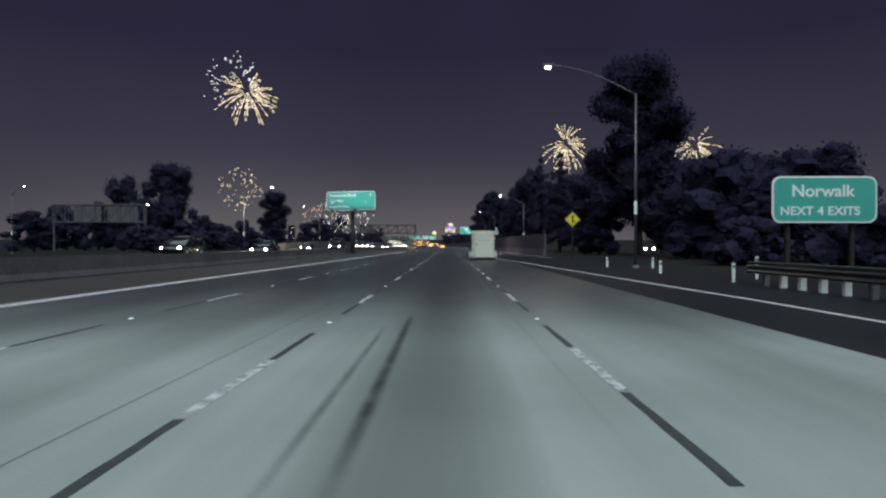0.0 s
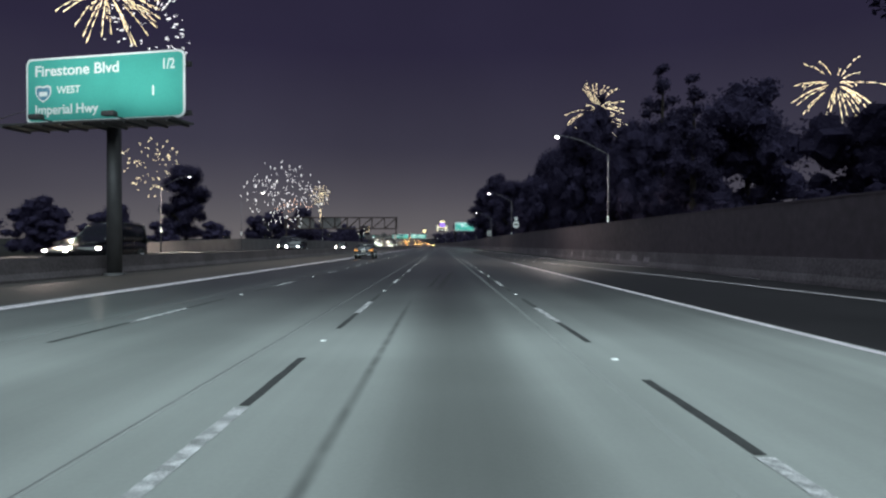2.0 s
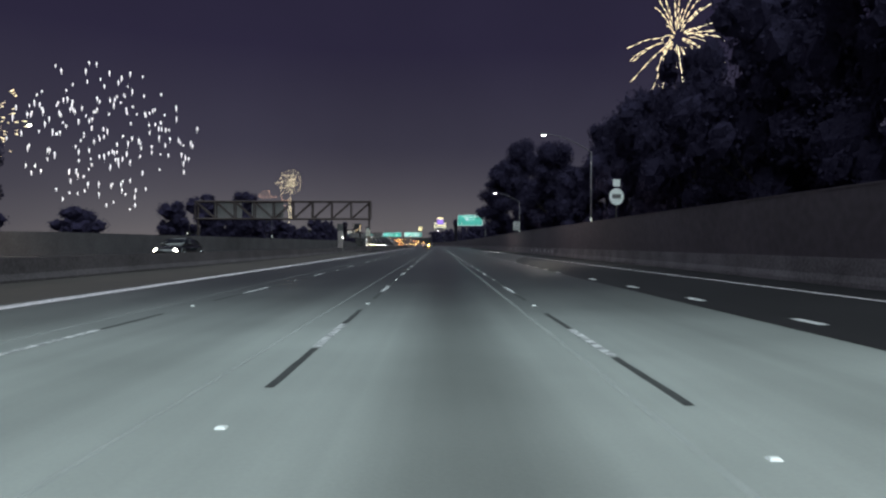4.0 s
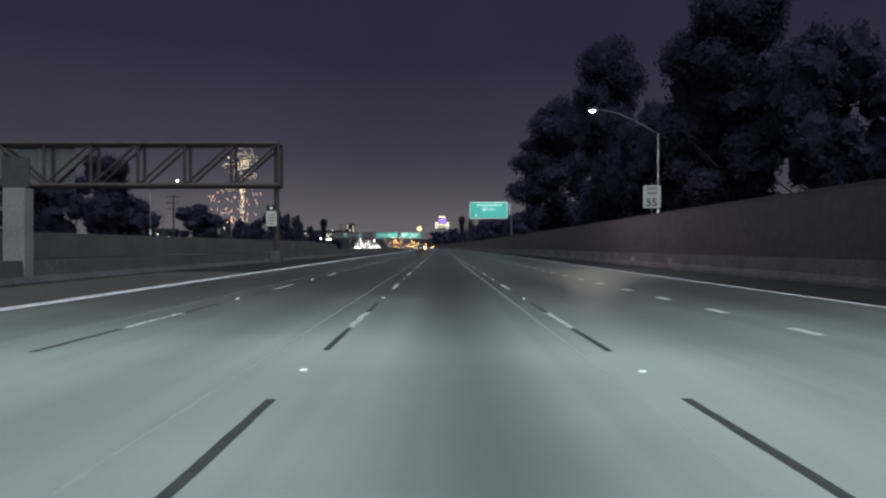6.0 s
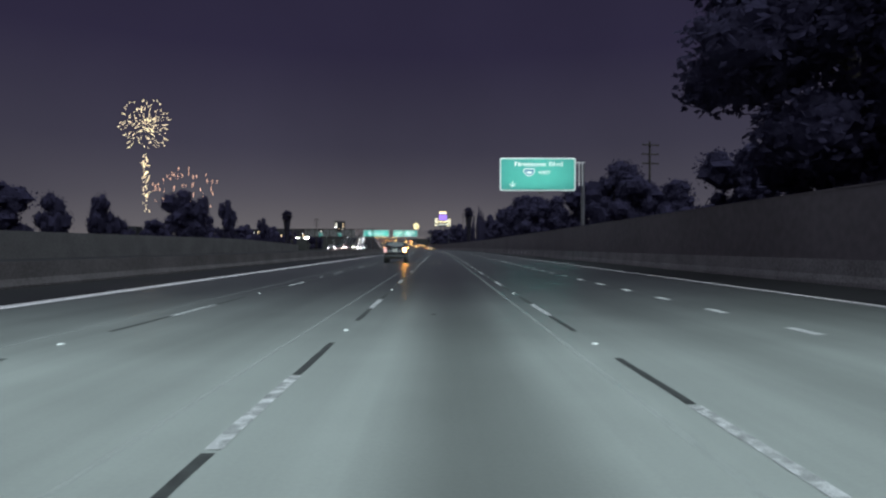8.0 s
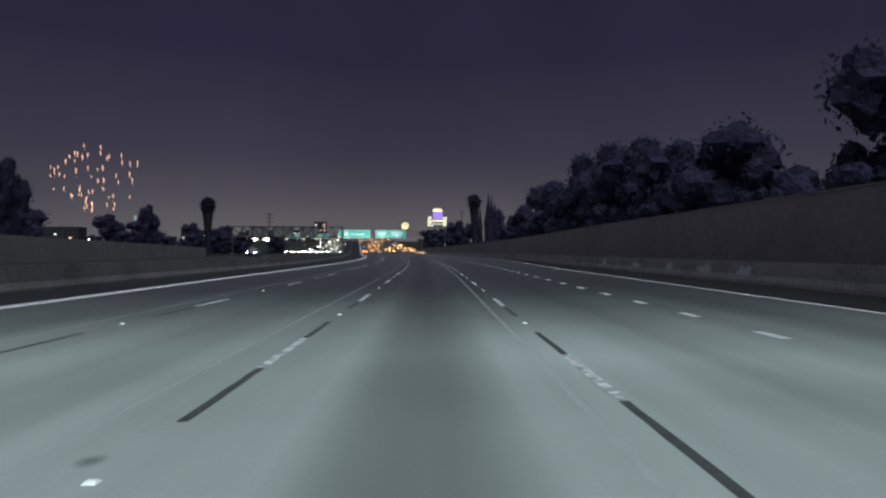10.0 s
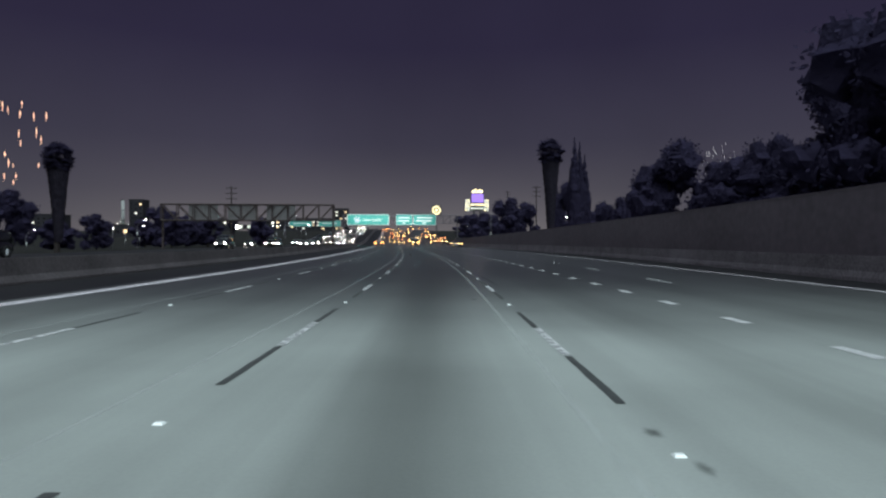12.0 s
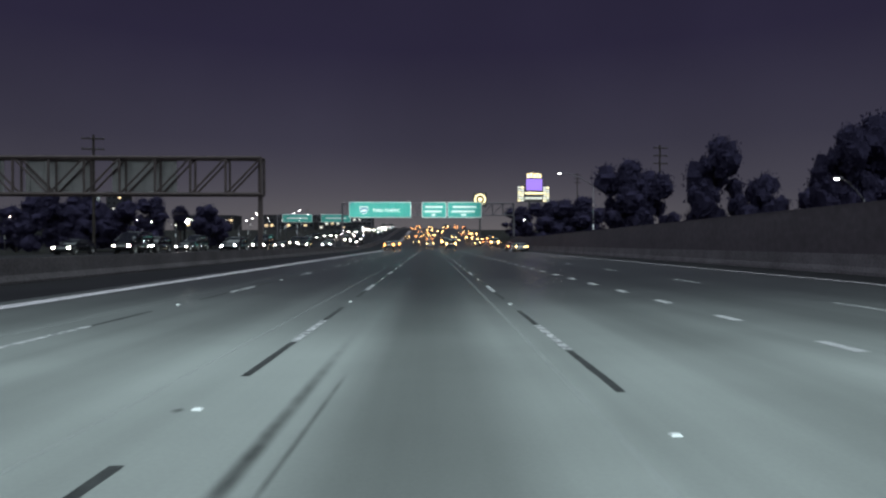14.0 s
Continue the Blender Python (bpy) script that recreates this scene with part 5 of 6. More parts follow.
def car(paint, label, kind="sedan", lights="tail", lamp=None, tail=None, name="car"):
    """A car with its rear at y = 0 and its nose at +y."""
    e = new(name)
    sides, glass, lean, H, r = CAR_FORMS[kind]
    L, W, belt = sides[-1][0], 2 * max(q[1] for q in sides), sides[2][3]
    part("body", hull(fresh(), [loop(y, h, z0, z1, 0.06) for y, h, z0, z1 in sides]), paint, e, smooth=True)
    part("cabin", hull(fresh(), [loop(y, h, belt - 0.12, z1, lean, 0.35, lie) for y, h, z1, lie in glass]), GLASS, e, smooth=True)
    top = [q for q in glass if q[2] > H - 0.11]
    part("roof", hull(fresh(), [loop(y + lie * 0.9, h * (1 - lean) * 1.03, z1 - 0.07, z1 + 0.018, 0.10, 0.5) for y, h, z1, lie in top]), paint, e, smooth=True)
    for sd in (-1, 1):
        for i in range(3):
            # pillars between the panes: rear, middle, windscreen
            lo, hi = ((glass[0], top[0]), (glass[len(glass) // 2], glass[len(glass) // 2]), (glass[-1], top[-1]))[i]
            bm = fresh()
            tube(bm, [(sd * lo[1] * (1 - lean * 0.2) * 1.0, lo[0], belt - 0.02), (sd * (lo[1] + hi[1]) / 2 * (1 - lean * 0.62) * 1.01, (lo[0] + hi[0]) / 2 + 0.02, (belt + hi[2]) / 2 + 0.02), (sd * hi[1] * (1 - lean) * 1.0, hi[0], hi[2] - 0.03)], 0.055, 0.045, 8)
            part("pillar", bm, paint, e, smooth=True)
    for y in (0.82, L - 0.85):
        for sd in (-1, 1):
            part("wheel_arch", rod(fresh(), (sd * (W / 2 - 0.24), y, r + 0.02), (sd * (W / 2 + 0.006), y, r + 0.02), r + 0.065, r + 0.065, 22), TRIM, e)
            wheel(e, sd * (W / 2 - 0.09), y, r, 0.21)
    low = sides[0][2]
    part("rear_bumper", hull(fresh(), [loop(y, W * k, low - 0.10, low + 0.16, 0.0, 0.5) for y, k in ((-0.09, 0.36), (-0.07, 0.44), (0.02, 0.475), (0.12, 0.48))]), TRIM if kind != "sedan" else paint, e, smooth=True)
    part("bumper_trim", box(fresh(), (-W * 0.40, -0.1, low - 0.07), (W * 0.40, -0.05, low - 0.035), 0.01), CHROME if kind == "sedan" else TRIM, e)
    part("rear_valance", box(fresh(), (-W * 0.30, -0.02, low - 0.2), (W * 0.30, 0.3, low - 0.08), 0.03), TRIM, e)
    for sd in (-1, 1):
        bm = fresh()
        if kind == "sedan":
            # a wedge that wraps round the corner, pointed towards the middle
            hull(bm, [[(sd * x, y0, z0), (sd * x, y1, z0), (sd * x, y1, z1), (sd * x, y0, z1)] for x, y0, y1, z0, z1 in ((0.47, 0.0, 0.08, 0.83, 0.85), (0.58, -0.005, 0.12, 0.775, 0.885), (0.74, 0.02, 0.26, 0.75, 0.915), (0.85, 0.11, 0.36, 0.79, 0.93))])
        else:
            hull(bm, [[(sd * x, y0, z0), (sd * x, y1, z0), (sd * x, y1, z1), (sd * x, y0, z1)] for x, y0, y1, z0, z1 in ((W * 0.36, -0.015, 0.08, belt - 0.22, belt + 0.16), (W * 0.43, -0.005, 0.12, belt - 0.24, belt + 0.20), (W * 0.485, 0.05, 0.2, belt - 0.22, belt + 0.17))])
        lens = part("tail_lamp", bm, tail or RED_LAMP if lights != "head" else TRIM, e, "glowing amber-red tail lamp" if lights != "head" else "")
        if kind == "sedan":
            part("lens_bar", box(fresh(), (sd * 0.66 - 0.15, -0.02, 0.825), (sd * 0.66 + 0.15, 0.04, 0.845)), TRIM, lens)
        bm = fresh()
        bmesh.ops.create_uvsphere(bm, u_segments=12, v_segments=8, radius=0.115)
        bmesh.ops.transform(bm, matrix=Matrix.Translation((sd * W * 0.35, L - 0.1, sides[-1][3] - 0.02)) @ Matrix.Diagonal((1.2, 1.0, 0.8, 1)), verts=bm.verts)
        part("headlamp", bm, (lamp or HEADLAMP) if lights == "head" else CHROME, e, "glaring white headlamp" if lights == "head" else "")
        bm = fresh()
        hull(bm, [loop(L * 0.60 + dy, k * 0.11, belt + 0.0, belt + 0.02 + k * 0.13, 0.0, 0.6) for dy, k in ((0.0, 0.8), (0.04, 1.0), (0.12, 0.7))])
        bmesh.ops.translate(bm, verts=bm.verts, vec=(sd * (W / 2 + 0.07), 0, 0))
        part("wing_mirror", bm, paint, e, smooth=True)
        for i in (0.34, 0.54):
            part("door_handle", box(fresh(), (sd * (W / 2 - 0.005) - 0.016, L * i, belt - 0.16), (sd * (W / 2 - 0.005) + 0.016, L * i + 0.18, belt - 0.125), 0.008), CHROME, e)
        part("sill", box(fresh(), (sd * (W / 2 - 0.04) - 0.03, 1.25, low - 0.2), (sd * (W / 2 - 0.04) + 0.03, L - 1.3, low - 0.1), 0.015), TRIM, e)
        part("exhaust", rod(fresh(), (sd * W * 0.27, -0.06, low - 0.14), (sd * W * 0.27, 0.25, low - 0.14), 0.035, 0.035, 10), CHROME, e)
    pz = belt - 0.30 if kind == "sedan" else belt - 0.16
    pl = part("number_plate", box(fresh(), (-0.16, -0.055, pz), (0.16, -0.005, pz + 0.165), 0.008), PLATE, e)
    part("bar", box(fresh(), (-0.12, -0.0595, pz + 0.055), (0.12, -0.0552, pz + 0.105)), TRIM, pl)
    part("plate_trim", box(fresh(), (-0.3, -0.05, pz + 0.185), (0.3, 0.02, pz + 0.215), 0.008), CHROME, e)
    part("high_stop_lamp", box(fresh(), (-0.14, top[0][0] - 0.1, top[0][2] - 0.05), (0.14, top[0][0] + 0.02, top[0][2] - 0.015), 0.008), PLATE, e)
    if kind != "sedan":
        part("rear_wiper", rod(fresh(), (0.0, 0.02, belt + 0.08), (0.34, 0.045, belt + 0.16), 0.012, 0.008, 6), TRIM, e)
        for x in (-0.66, 0.66):
            part("roof_rail", rod(fresh(), (x, 0.4, H + 0.05), (x, 2.1, H + 0.05), 0.022, 0.022, 8), TRIM, e)
    return tagged(e, label, "car", group="traffic")


PALE_TAIL = material("pale_pink_tail_lamp", (0.8, 0.5, 0.5), 0.25, vary=0, emit=(1.0, 0.55, 0.5), strength=0.55)
SEDAN_TAIL = material("amber_tail_lamp", (0.8, 0.3, 0.04), 0.25, vary=0, emit=(1.0, 0.48, 0.14), strength=0.95)
# black sedan, in the second lane to the left
c = car(BLACK_CAR, "black sedan with glowing amber-red tail lamps", "sedan", tail=SEDAN_TAIL)
c.matrix_world = stand(119.5, -7.4)
# dark boxy off-roader, in the next lane
c = car(BLACK_CAR, "dark boxy off-road car with one lit turn signal", "suv", tail=PALE_TAIL)
c.matrix_world = stand(326.0, -4.1)
part("turn_signal", box(fresh(), (0.74, -0.05, 0.98), (0.92, -0.018, 1.26), 0.01), material("turn_signal_amber", (0.9, 0.4, 0.03), 0.3, vary=0, emit=(1.0, 0.5, 0.08), strength=90), c, "lit amber turn signal")

# traffic ahead, and oncoming cars
GOLD_LAMP = material("golden_tail_lamp", (0.9, 0.5, 0.1), 0.3, vary=0, emit=(1.0, 0.52, 0.17), strength=17.0)
BRAKE_LAMP = material("brake_lamp", (0.8, 0.2, 0.05), 0.3, vary=0, emit=(1.0, 0.36, 0.09), strength=11.0)
ahead = [car(GREY_CAR, "grey sedan far ahead with lit tail lamps", "sedan", tail=GOLD_LAMP), car(BLACK_CAR, "dark off-road car far ahead with lit tail lamps", "suv", tail=BRAKE_LAMP), car(BLACK_CAR, "dark van far ahead with lit tail lamps", "van", tail=GOLD_LAMP), car(RED_CAR, "dark red sedan far ahead with lit tail lamps", "sedan", tail=BRAKE_LAMP), car(BLACK_CAR, "black sedan far ahead with lit tail lamps", "sedan", tail=GOLD_LAMP)]
rnd = random.Random(11)
slots = []
for s in range(592, 900, 15):
    for l in (-7.3, -3.66, 0.0, 3.66, 7.5, 11.2, 14.6, 17.2):
        if rnd.random() < (0.42 if s < 760 else 0.27):
            slots.append((s + rnd.uniform(-5, 5), l + rnd.uniform(-0.4, 0.4)))
for i, (s, l) in enumerate(slots):
    m = stand(s, l)
    if i < 5:
        ahead[i].matrix_world = m
    else:
        copy_thing(ahead[(i * 7 + i // 5) % 5], m)
coming = [car(BLACK_CAR, "oncoming sedan with glaring warm headlamps", "sedan", "head"), car(BLACK_CAR, "oncoming car with glaring cool headlamps", "suv", "head", HEADLAMP_COOL), car(BLACK_CAR, "oncoming dark van with glaring headlamps", "van", "head")]
slots = [(56, -17.4), (47, -21.5), (98, -18.2), (106, -25), (140, -18.0), (152, -22), (176, -18.2), (462, -29.0), (520, -29.5), (571, -24.5), (560, -29)]
for s in range(553, 860, 11):
    for l in (-18.8, -22.4, -26, -29.6, -33.2):
        if rnd.random() < (0.38 if s < 720 else 0.22):
            slots.append((s + rnd.uniform(-4, 4), l + rnd.uniform(-0.4, 0.4)))
for i, (s, l) in enumerate(slots):
    m = stand(s, l, 0.33, 180)
    if i < 3:
        coming[i].matrix_world = m
    else:
        copy_thing(coming[i % 3], m)

# ---- horse trailer ----
CREAM = material("cream_painted_steel", (0.57, 0.56, 0.49), 0.35, vary=0.04, scale=0.7, bump=0.02, bump_scale=1.5)
ALU = material("dull_aluminium_skin", (0.34, 0.335, 0.315), 0.36, metal=0.35, vary=0.06, scale=0.8)
SEAM = material("dark_seam", (0.24, 0.225, 0.19), 0.8, vary=0.3, scale=6)
tr = new("horse_trailer")
tr.matrix_world = stand(49.7, 3.30)
TW, TL, Z0, Z1 = 0.97, 2.45, 0.30, 2.62
bm = fresh()
hull(bm, [[(x * 1.0, y, z) for x, z in ((-TW, Z0), (TW, Z0), (TW, Z1 - 0.16), (TW - 0.05, Z1 - 0.05), (TW - 0.16, Z1), (-TW + 0.16, Z1), (-TW + 0.05, Z1 - 0.05), (-TW, Z1 - 0.16))] for y in (0.06, TL * 0.5, TL)])
part("body", bm, ALU, tr)
bm = fresh()
for a, b in (((-TW - 0.015, 0.0, Z0 - 0.03), (-TW + 0.13, 0.1, Z1 - 0.1)), ((TW - 0.13, 0.0, Z0 - 0.03), (TW + 0.015, 0.1, Z1 - 0.1)), ((-TW + 0.13, 0.0, Z0 - 0.03), (TW - 0.13, 0.1, Z0 + 0.08)), ((-TW + 0.13, 0.0, Z1 - 0.14), (TW - 0.13, 0.1, Z1 + 0.02))):
    box(bm, a, b, 0.02)
for sd in (-1, 1):
    box(bm, (sd * (TW - 0.09) - 0.085, 0.0, Z1 - 0.17), (sd * (TW - 0.09) + 0.085, 0.1, Z1 - 0.02), 0.05)
part("rear_frame", bm, CREAM, tr)
door = part("rear_door", box(fresh(), (-TW + 0.136, -0.012, Z0 + 0.086), (TW - 0.136, 0.05, Z1 - 0.146), 0.012), CREAM, tr, "cream painted rear door")
part("door_seam", box(fresh(), (-TW + 0.17, -0.018, 1.765), (TW - 0.16, -0.0125, 1.785)), SEAM, door)
part("hinge_rod", rod(fresh(), (-TW + 0.19, -0.022, Z0 + 0.1), (-TW + 0.19, -0.022, Z1 - 0.18), 0.009, seg=8), STEEL, door)
bm = fresh()
box(bm, (-TW + 0.33, -0.045, 1.36), (-TW + 0.385, -0.012, 1.5), 0.012)
box(bm, (-TW + 0.385, -0.04, 1.445), (-TW + 0.56, -0.022, 1.47), 0.008)
part("door_handle", bm, TRIM, door, "black latch handle")
pl = part("number_plate", box(fresh(), (0.52, -0.024, 1.66), (0.78, -0.0125, 1.79)), PLATE, door)
part("bar", box(fresh(), (0.56, -0.028, 1.70), (0.74, -0.0242, 1.75)), SEAM, pl)
for sd in (-1, 1):
    x = sd * (TW - 0.055)
    lamp = part("rear_lamp", box(fresh(), (x - 0.024, -0.018, 1.70), (x + 0.024, 0.0, 2.14), 0.01), TRIM, tr, "dark strip lamp with lit amber bulbs")
    for k in range(6):
        part("bulb", rod(fresh(), (x, -0.026, 1.85 + k * 0.035), (x, -0.0185, 1.85 + k * 0.035), 0.015, 0.012, 8), AMBER, lamp)
    for z in (0.5, 1.0, 1.45, 2.3):
        part("hinge", rod(fresh(), (x + sd * -0.07, -0.03, z - 0.05), (x + sd * -0.07, -0.03, z + 0.05), 0.022, seg=8), STEEL, tr)
    for k in range(26):
        part("rivet", rod(fresh(), (sd * (TW - 0.02), -0.006, 0.35 + k * 0.085), (sd * (TW - 0.02), 0.0, 0.35 + k * 0.085), 0.007, 0.005, 6), STEEL, tr)
for x in (-0.14, 0, 0.14):
    part("clearance_lamp", rod(fresh(), (x + 0.02, -0.03, Z1 - 0.06), (x + 0.02, 0.0, Z1 - 0.06), 0.024, seg=10), AMBER, tr, "lit amber clearance lamp")
for y in (0.2, TL - 0.05):
    part("side_lamp", rod(fresh(), (-TW - 0.03, y, Z1 - 0.2), (-TW, y, Z1 - 0.2), 0.028, seg=10), AMBER, tr)
part("side_lamp", rod(fresh(), (-TW - 0.03, 0.08, 1.28), (-TW, 0.08, 1.28), 0.026, seg=10), AMBER, tr)
# slatted side openings, side rails, ribs
for sd in (-1, 1):
    for i in range(9):
        y = 0.22 + i * 0.24
        part("slat_opening", box(fresh(), (sd * TW - 0.006, y, 2.2), (sd * TW + 0.006, y + 0.12, 2.42)), TRIM, tr)
    for za, zb in ((1.72, 1.76), (Z0, Z0 + 0.1), (2.13, 2.16)):
        part("side_rail", box(fresh(), (sd * (TW + 0.012) - 0.012, 0.1, za), (sd * (TW + 0.012) + 0.012, TL, zb)), ALU, tr)
    x = sd * (TW + 0.13)
    wheel(tr, x, 1.0, 0.34, 0.2, GREY_RUBBER)
    wheel(tr, x, 1.72, 0.34, 0.2, GREY_RUBBER)
    bm = fresh()
    hull(bm, [[(x - 0.13, y, z), (x + 0.13, y, z), (x + 0.13, y, z + 0.03), (x - 0.13, y, z + 0.03)] for y, z in ((0.48, 0.35), (0.50, 0.5), (0.55, 0.62), (0.64, 0.71), (0.78, 0.76), (1.94, 0.76), (2.08, 0.71), (2.17, 0.62), (2.22, 0.5), (2.24, 0.38))])
    part("mudguard", bm, ALU, tr)
    part("step", box(fresh(), (x - 0.12, 0.36, 0.30), (x + 0.12, 0.52, 0.35), 0.01), ALU, tr)
    part("mud_flap", box(fresh(), (x - 0.13, 0.47, 0.28), (x + 0.13, 0.5, 0.62)), CREAM, tr)
bm = fresh()
for x in (-0.5, 0.5):
    rod(bm, (x, TL, 0.42), (0, TL + 0.62, 0.42), 0.05, 0.05, 8)
rod(bm, (0, TL + 0.4, 0.42), (0, TL + 0.7, 0.46), 0.06, 0.06, 8)
part("drawbar", bm, DARK_STEEL, tr)
bm = fresh()
for y in (1.0, 1.72):
    rod(bm, (-TW, y, 0.34), (TW, y, 0.34), 0.05, 0.05, 8)
box(bm, (-0.7, 0.1, Z0 - 0.08), (-0.6, TL, Z0 - 0.0))
box(bm, (0.6, 0.1, Z0 - 0.08), (0.7, TL, Z0 - 0.0))
part("chassis", bm, DARK_STEEL, tr)
tagged(tr, "cream and aluminium twin-axle horse trailer", "trailer")

# ---- big off-road car that pulls it ----
pk = new("tow_car")
pk.matrix_world = stand(52.95, 3.35)
W = 1.95
part("body", hull(fresh(), [loop(y, h, z0, z1, 0.05, 0.36) for y, h, z0, z1 in ((0.0, 0.88, 0.60, 1.10), (0.05, 0.95, 0.54, 1.17), (0.3, 0.975, 0.5, 1.20), (2.6, 0.975, 0.5, 1.19), (3.55, 0.96, 0.5, 1.13), (3.9, 0.90, 0.54, 1.04), (4.0, 0.8, 0.6, 0.95))]), BLACK_CAR, pk, smooth=True)
part("cabin", hull(fresh(), [loop(y, h, 1.05, z1, 0.14, 0.3, lie) for y, h, z1, lie in ((0.05, 0.90, 1.80, 0.12), (0.2, 0.92, 1.88, 0.05), (1.2, 0.93, 1.92, 0.0), (2.3, 0.92, 1.91, 0.0), (2.65, 0.88, 1.6, 0.0), (3.0, 0.84, 1.18, 0.0))]), GLASS, pk, smooth=True)
part("roof", hull(fresh(), [loop(y, h, z - 0.07, z + 0.025, 0.1, 0.45) for y, h, z in ((0.14, 0.78, 1.86), (0.3, 0.81, 1.91), (1.2, 0.82, 1.93), (2.25, 0.81, 1.91), (2.4, 0.78, 1.86))]), BLACK_CAR, pk, smooth=True)
for sd in (-1, 1):
    for y0, y1, w in ((0.08, 0.17, 0.09), (1.0, 1.0, 0.06), (1.75, 1.72, 0.055), (2.92, 2.4, 0.06)):
        part("pillar", tube(fresh(), [(sd * 0.905, y0, 1.15), (sd * 0.87, (y0 + y1) / 2, 1.52), (sd * 0.80, y1, 1.88)], w * 0.8, w * 0.7, 8), TRIM, pk, smooth=True)
    part("roof_rail", rod(fresh(), (sd * 0.68, 0.4, 1.975), (sd * 0.68, 2.1, 1.975), 0.025, 0.025, 8), CHROME, pk)
part("tow_hitch", box(fresh(), (-0.06, -0.32, 0.42), (0.06, 0.1, 0.5), 0.015), DARK_STEEL, pk)
for y in (0.75, 3.1):
    for sd in (-1, 1):
        part("wheel_arch", rod(fresh(), (sd * (W / 2 - 0.2), y, 0.44), (sd * (W / 2 + 0.02), y, 0.44), 0.5, 0.5, 22), GREY_CAR, pk)
        wheel(pk, sd * (W / 2 - 0.07), y, 0.40, 0.26, GREY_RUBBER)
for sd in (-1, 1):
    lamp = part("tail_lamp", box(fresh(), (sd * (W / 2 - 0.07) - 0.06, -0.02, 1.08), (sd * (W / 2 - 0.07) + 0.06, 0.12, 1.28), 0.04), AMBER, pk, "lit amber tail lamp")
    part("reflector", box(fresh(), (sd * (W / 2 - 0.07) - 0.06, -0.018, 0.94), (sd * (W / 2 - 0.07) + 0.06, 0.1, 1.05), 0.02), PLATE, lamp)
    bm = fresh()
    hull(bm, [loop(2.75 + dy, k * 0.15, 1.13, 1.13 + k * 0.26, 0.0, 0.45) for dy, k in ((0.0, 0.9), (0.04, 1.0), (0.14, 0.75))])
    bmesh.ops.translate(bm, verts=bm.verts, vec=(sd * (W / 2 + 0.16), 0, 0))
    part("wing_mirror", bm, TRIM, pk, smooth=True)
    part("mirror_arm", rod(fresh(), (sd * (W / 2 - 0.1), 2.8, 1.14), (sd * (W / 2 + 0.1), 2.8, 1.2), 0.025, seg=6), TRIM, pk)
    part("running_board", box(fresh(), (sd * (W / 2 + 0.04) - 0.09, 1.3, 0.42), (sd * (W / 2 + 0.04) + 0.09, 2.6, 0.48), 0.02), CHROME, pk)
    part("mud_flap", box(fresh(), (sd * (W / 2 - 0.08) - 0.16, 0.28, 0.14), (sd * (W / 2 - 0.08) + 0.16, 0.3, 0.56)), CREAM, pk, "pale mud flap")
    part("side_moulding", box(fresh(), (sd * (W / 2 + 0.0) - 0.012, 1.25, 0.80), (sd * (W / 2 + 0.0) + 0.012, 2.62, 0.86), 0.008), CHROME, pk)
    for y in (1.3, 2.1):
        part("door_handle", box(fresh(), (sd * (W / 2 - 0.005) - 0.016, y, 1.0), (sd * (W / 2 - 0.005) + 0.016, y + 0.18, 1.04), 0.006), CHROME, pk)
part("high_stop_lamp", box(fresh(), (-0.26, 0.1, 1.89), (0.26, 0.16, 1.93), 0.01), PLATE, pk)
part("tailgate_trim", box(fresh(), (-0.62, -0.03, 0.93), (0.62, 0.02, 0.97), 0.01), CHROME, pk)
part("rear_bumper", hull(fresh(), [loop(y, W * k, 0.5, 0.70, 0.0, 0.4) for y, k in ((-0.17, 0.42), (-0.14, 0.465), (0.0, 0.48), (0.1, 0.48))]), CHROME, pk, smooth=True)
tagged(pk, "big black off-road car with chrome trim, pulling the trailer", "car")

# ---- verge furniture on the right ----
e = tagged(new("guard_rail"), "low timber-post guard rail beside the verge", "guard rail")
e.matrix_world = stand(0, 0)
for i in range(26):
    s = -10 + i * 1.02
    part("post", box(fresh(), (10.66, s, -0.3), (10.84, s + 0.16, 0.42), 0.015), SIGN_WHITE if i % 5 else SIGN_BACK, e)
bm = fresh()
hull(bm, [[(10.62, y, 0.38), (10.56, y, 0.44), (10.62, y, 0.53), (10.56, y, 0.62), (10.62, y, 0.68), (10.65, y, 0.68), (10.65, y, 0.38)] for y in (-12, 16.6)])
part("rail", bm, DARK_STEEL, e)
part("top_board", box(fresh(), (10.6, -12, 0.70), (10.9, 16.6, 0.78), 0.02), DARK_STEEL, e)
for s, l, h in ((24.7, 10.4, 0.6), (31.5, 12.3, 0.6), (17.6, 10.6, 0.7), (33, 10.0, 0.6), (19.5, 12.4, 0.9)):
    d = new("delineator_post")
    d.matrix_world = stand(s, l)
    part("post", box(fresh(), (-0.06, -0.02, -0.3), (0.06, 0.02, h), 0.012), SIGN_WHITE, d)
    part("reflector", box(fresh(), (-0.045, -0.028, h - 0.2), (0.045, -0.0205, h - 0.08), 0.003), SIGN_BACK, d)
    tagged(d, "short white flexible delineator post", "marker post", group="delineators")

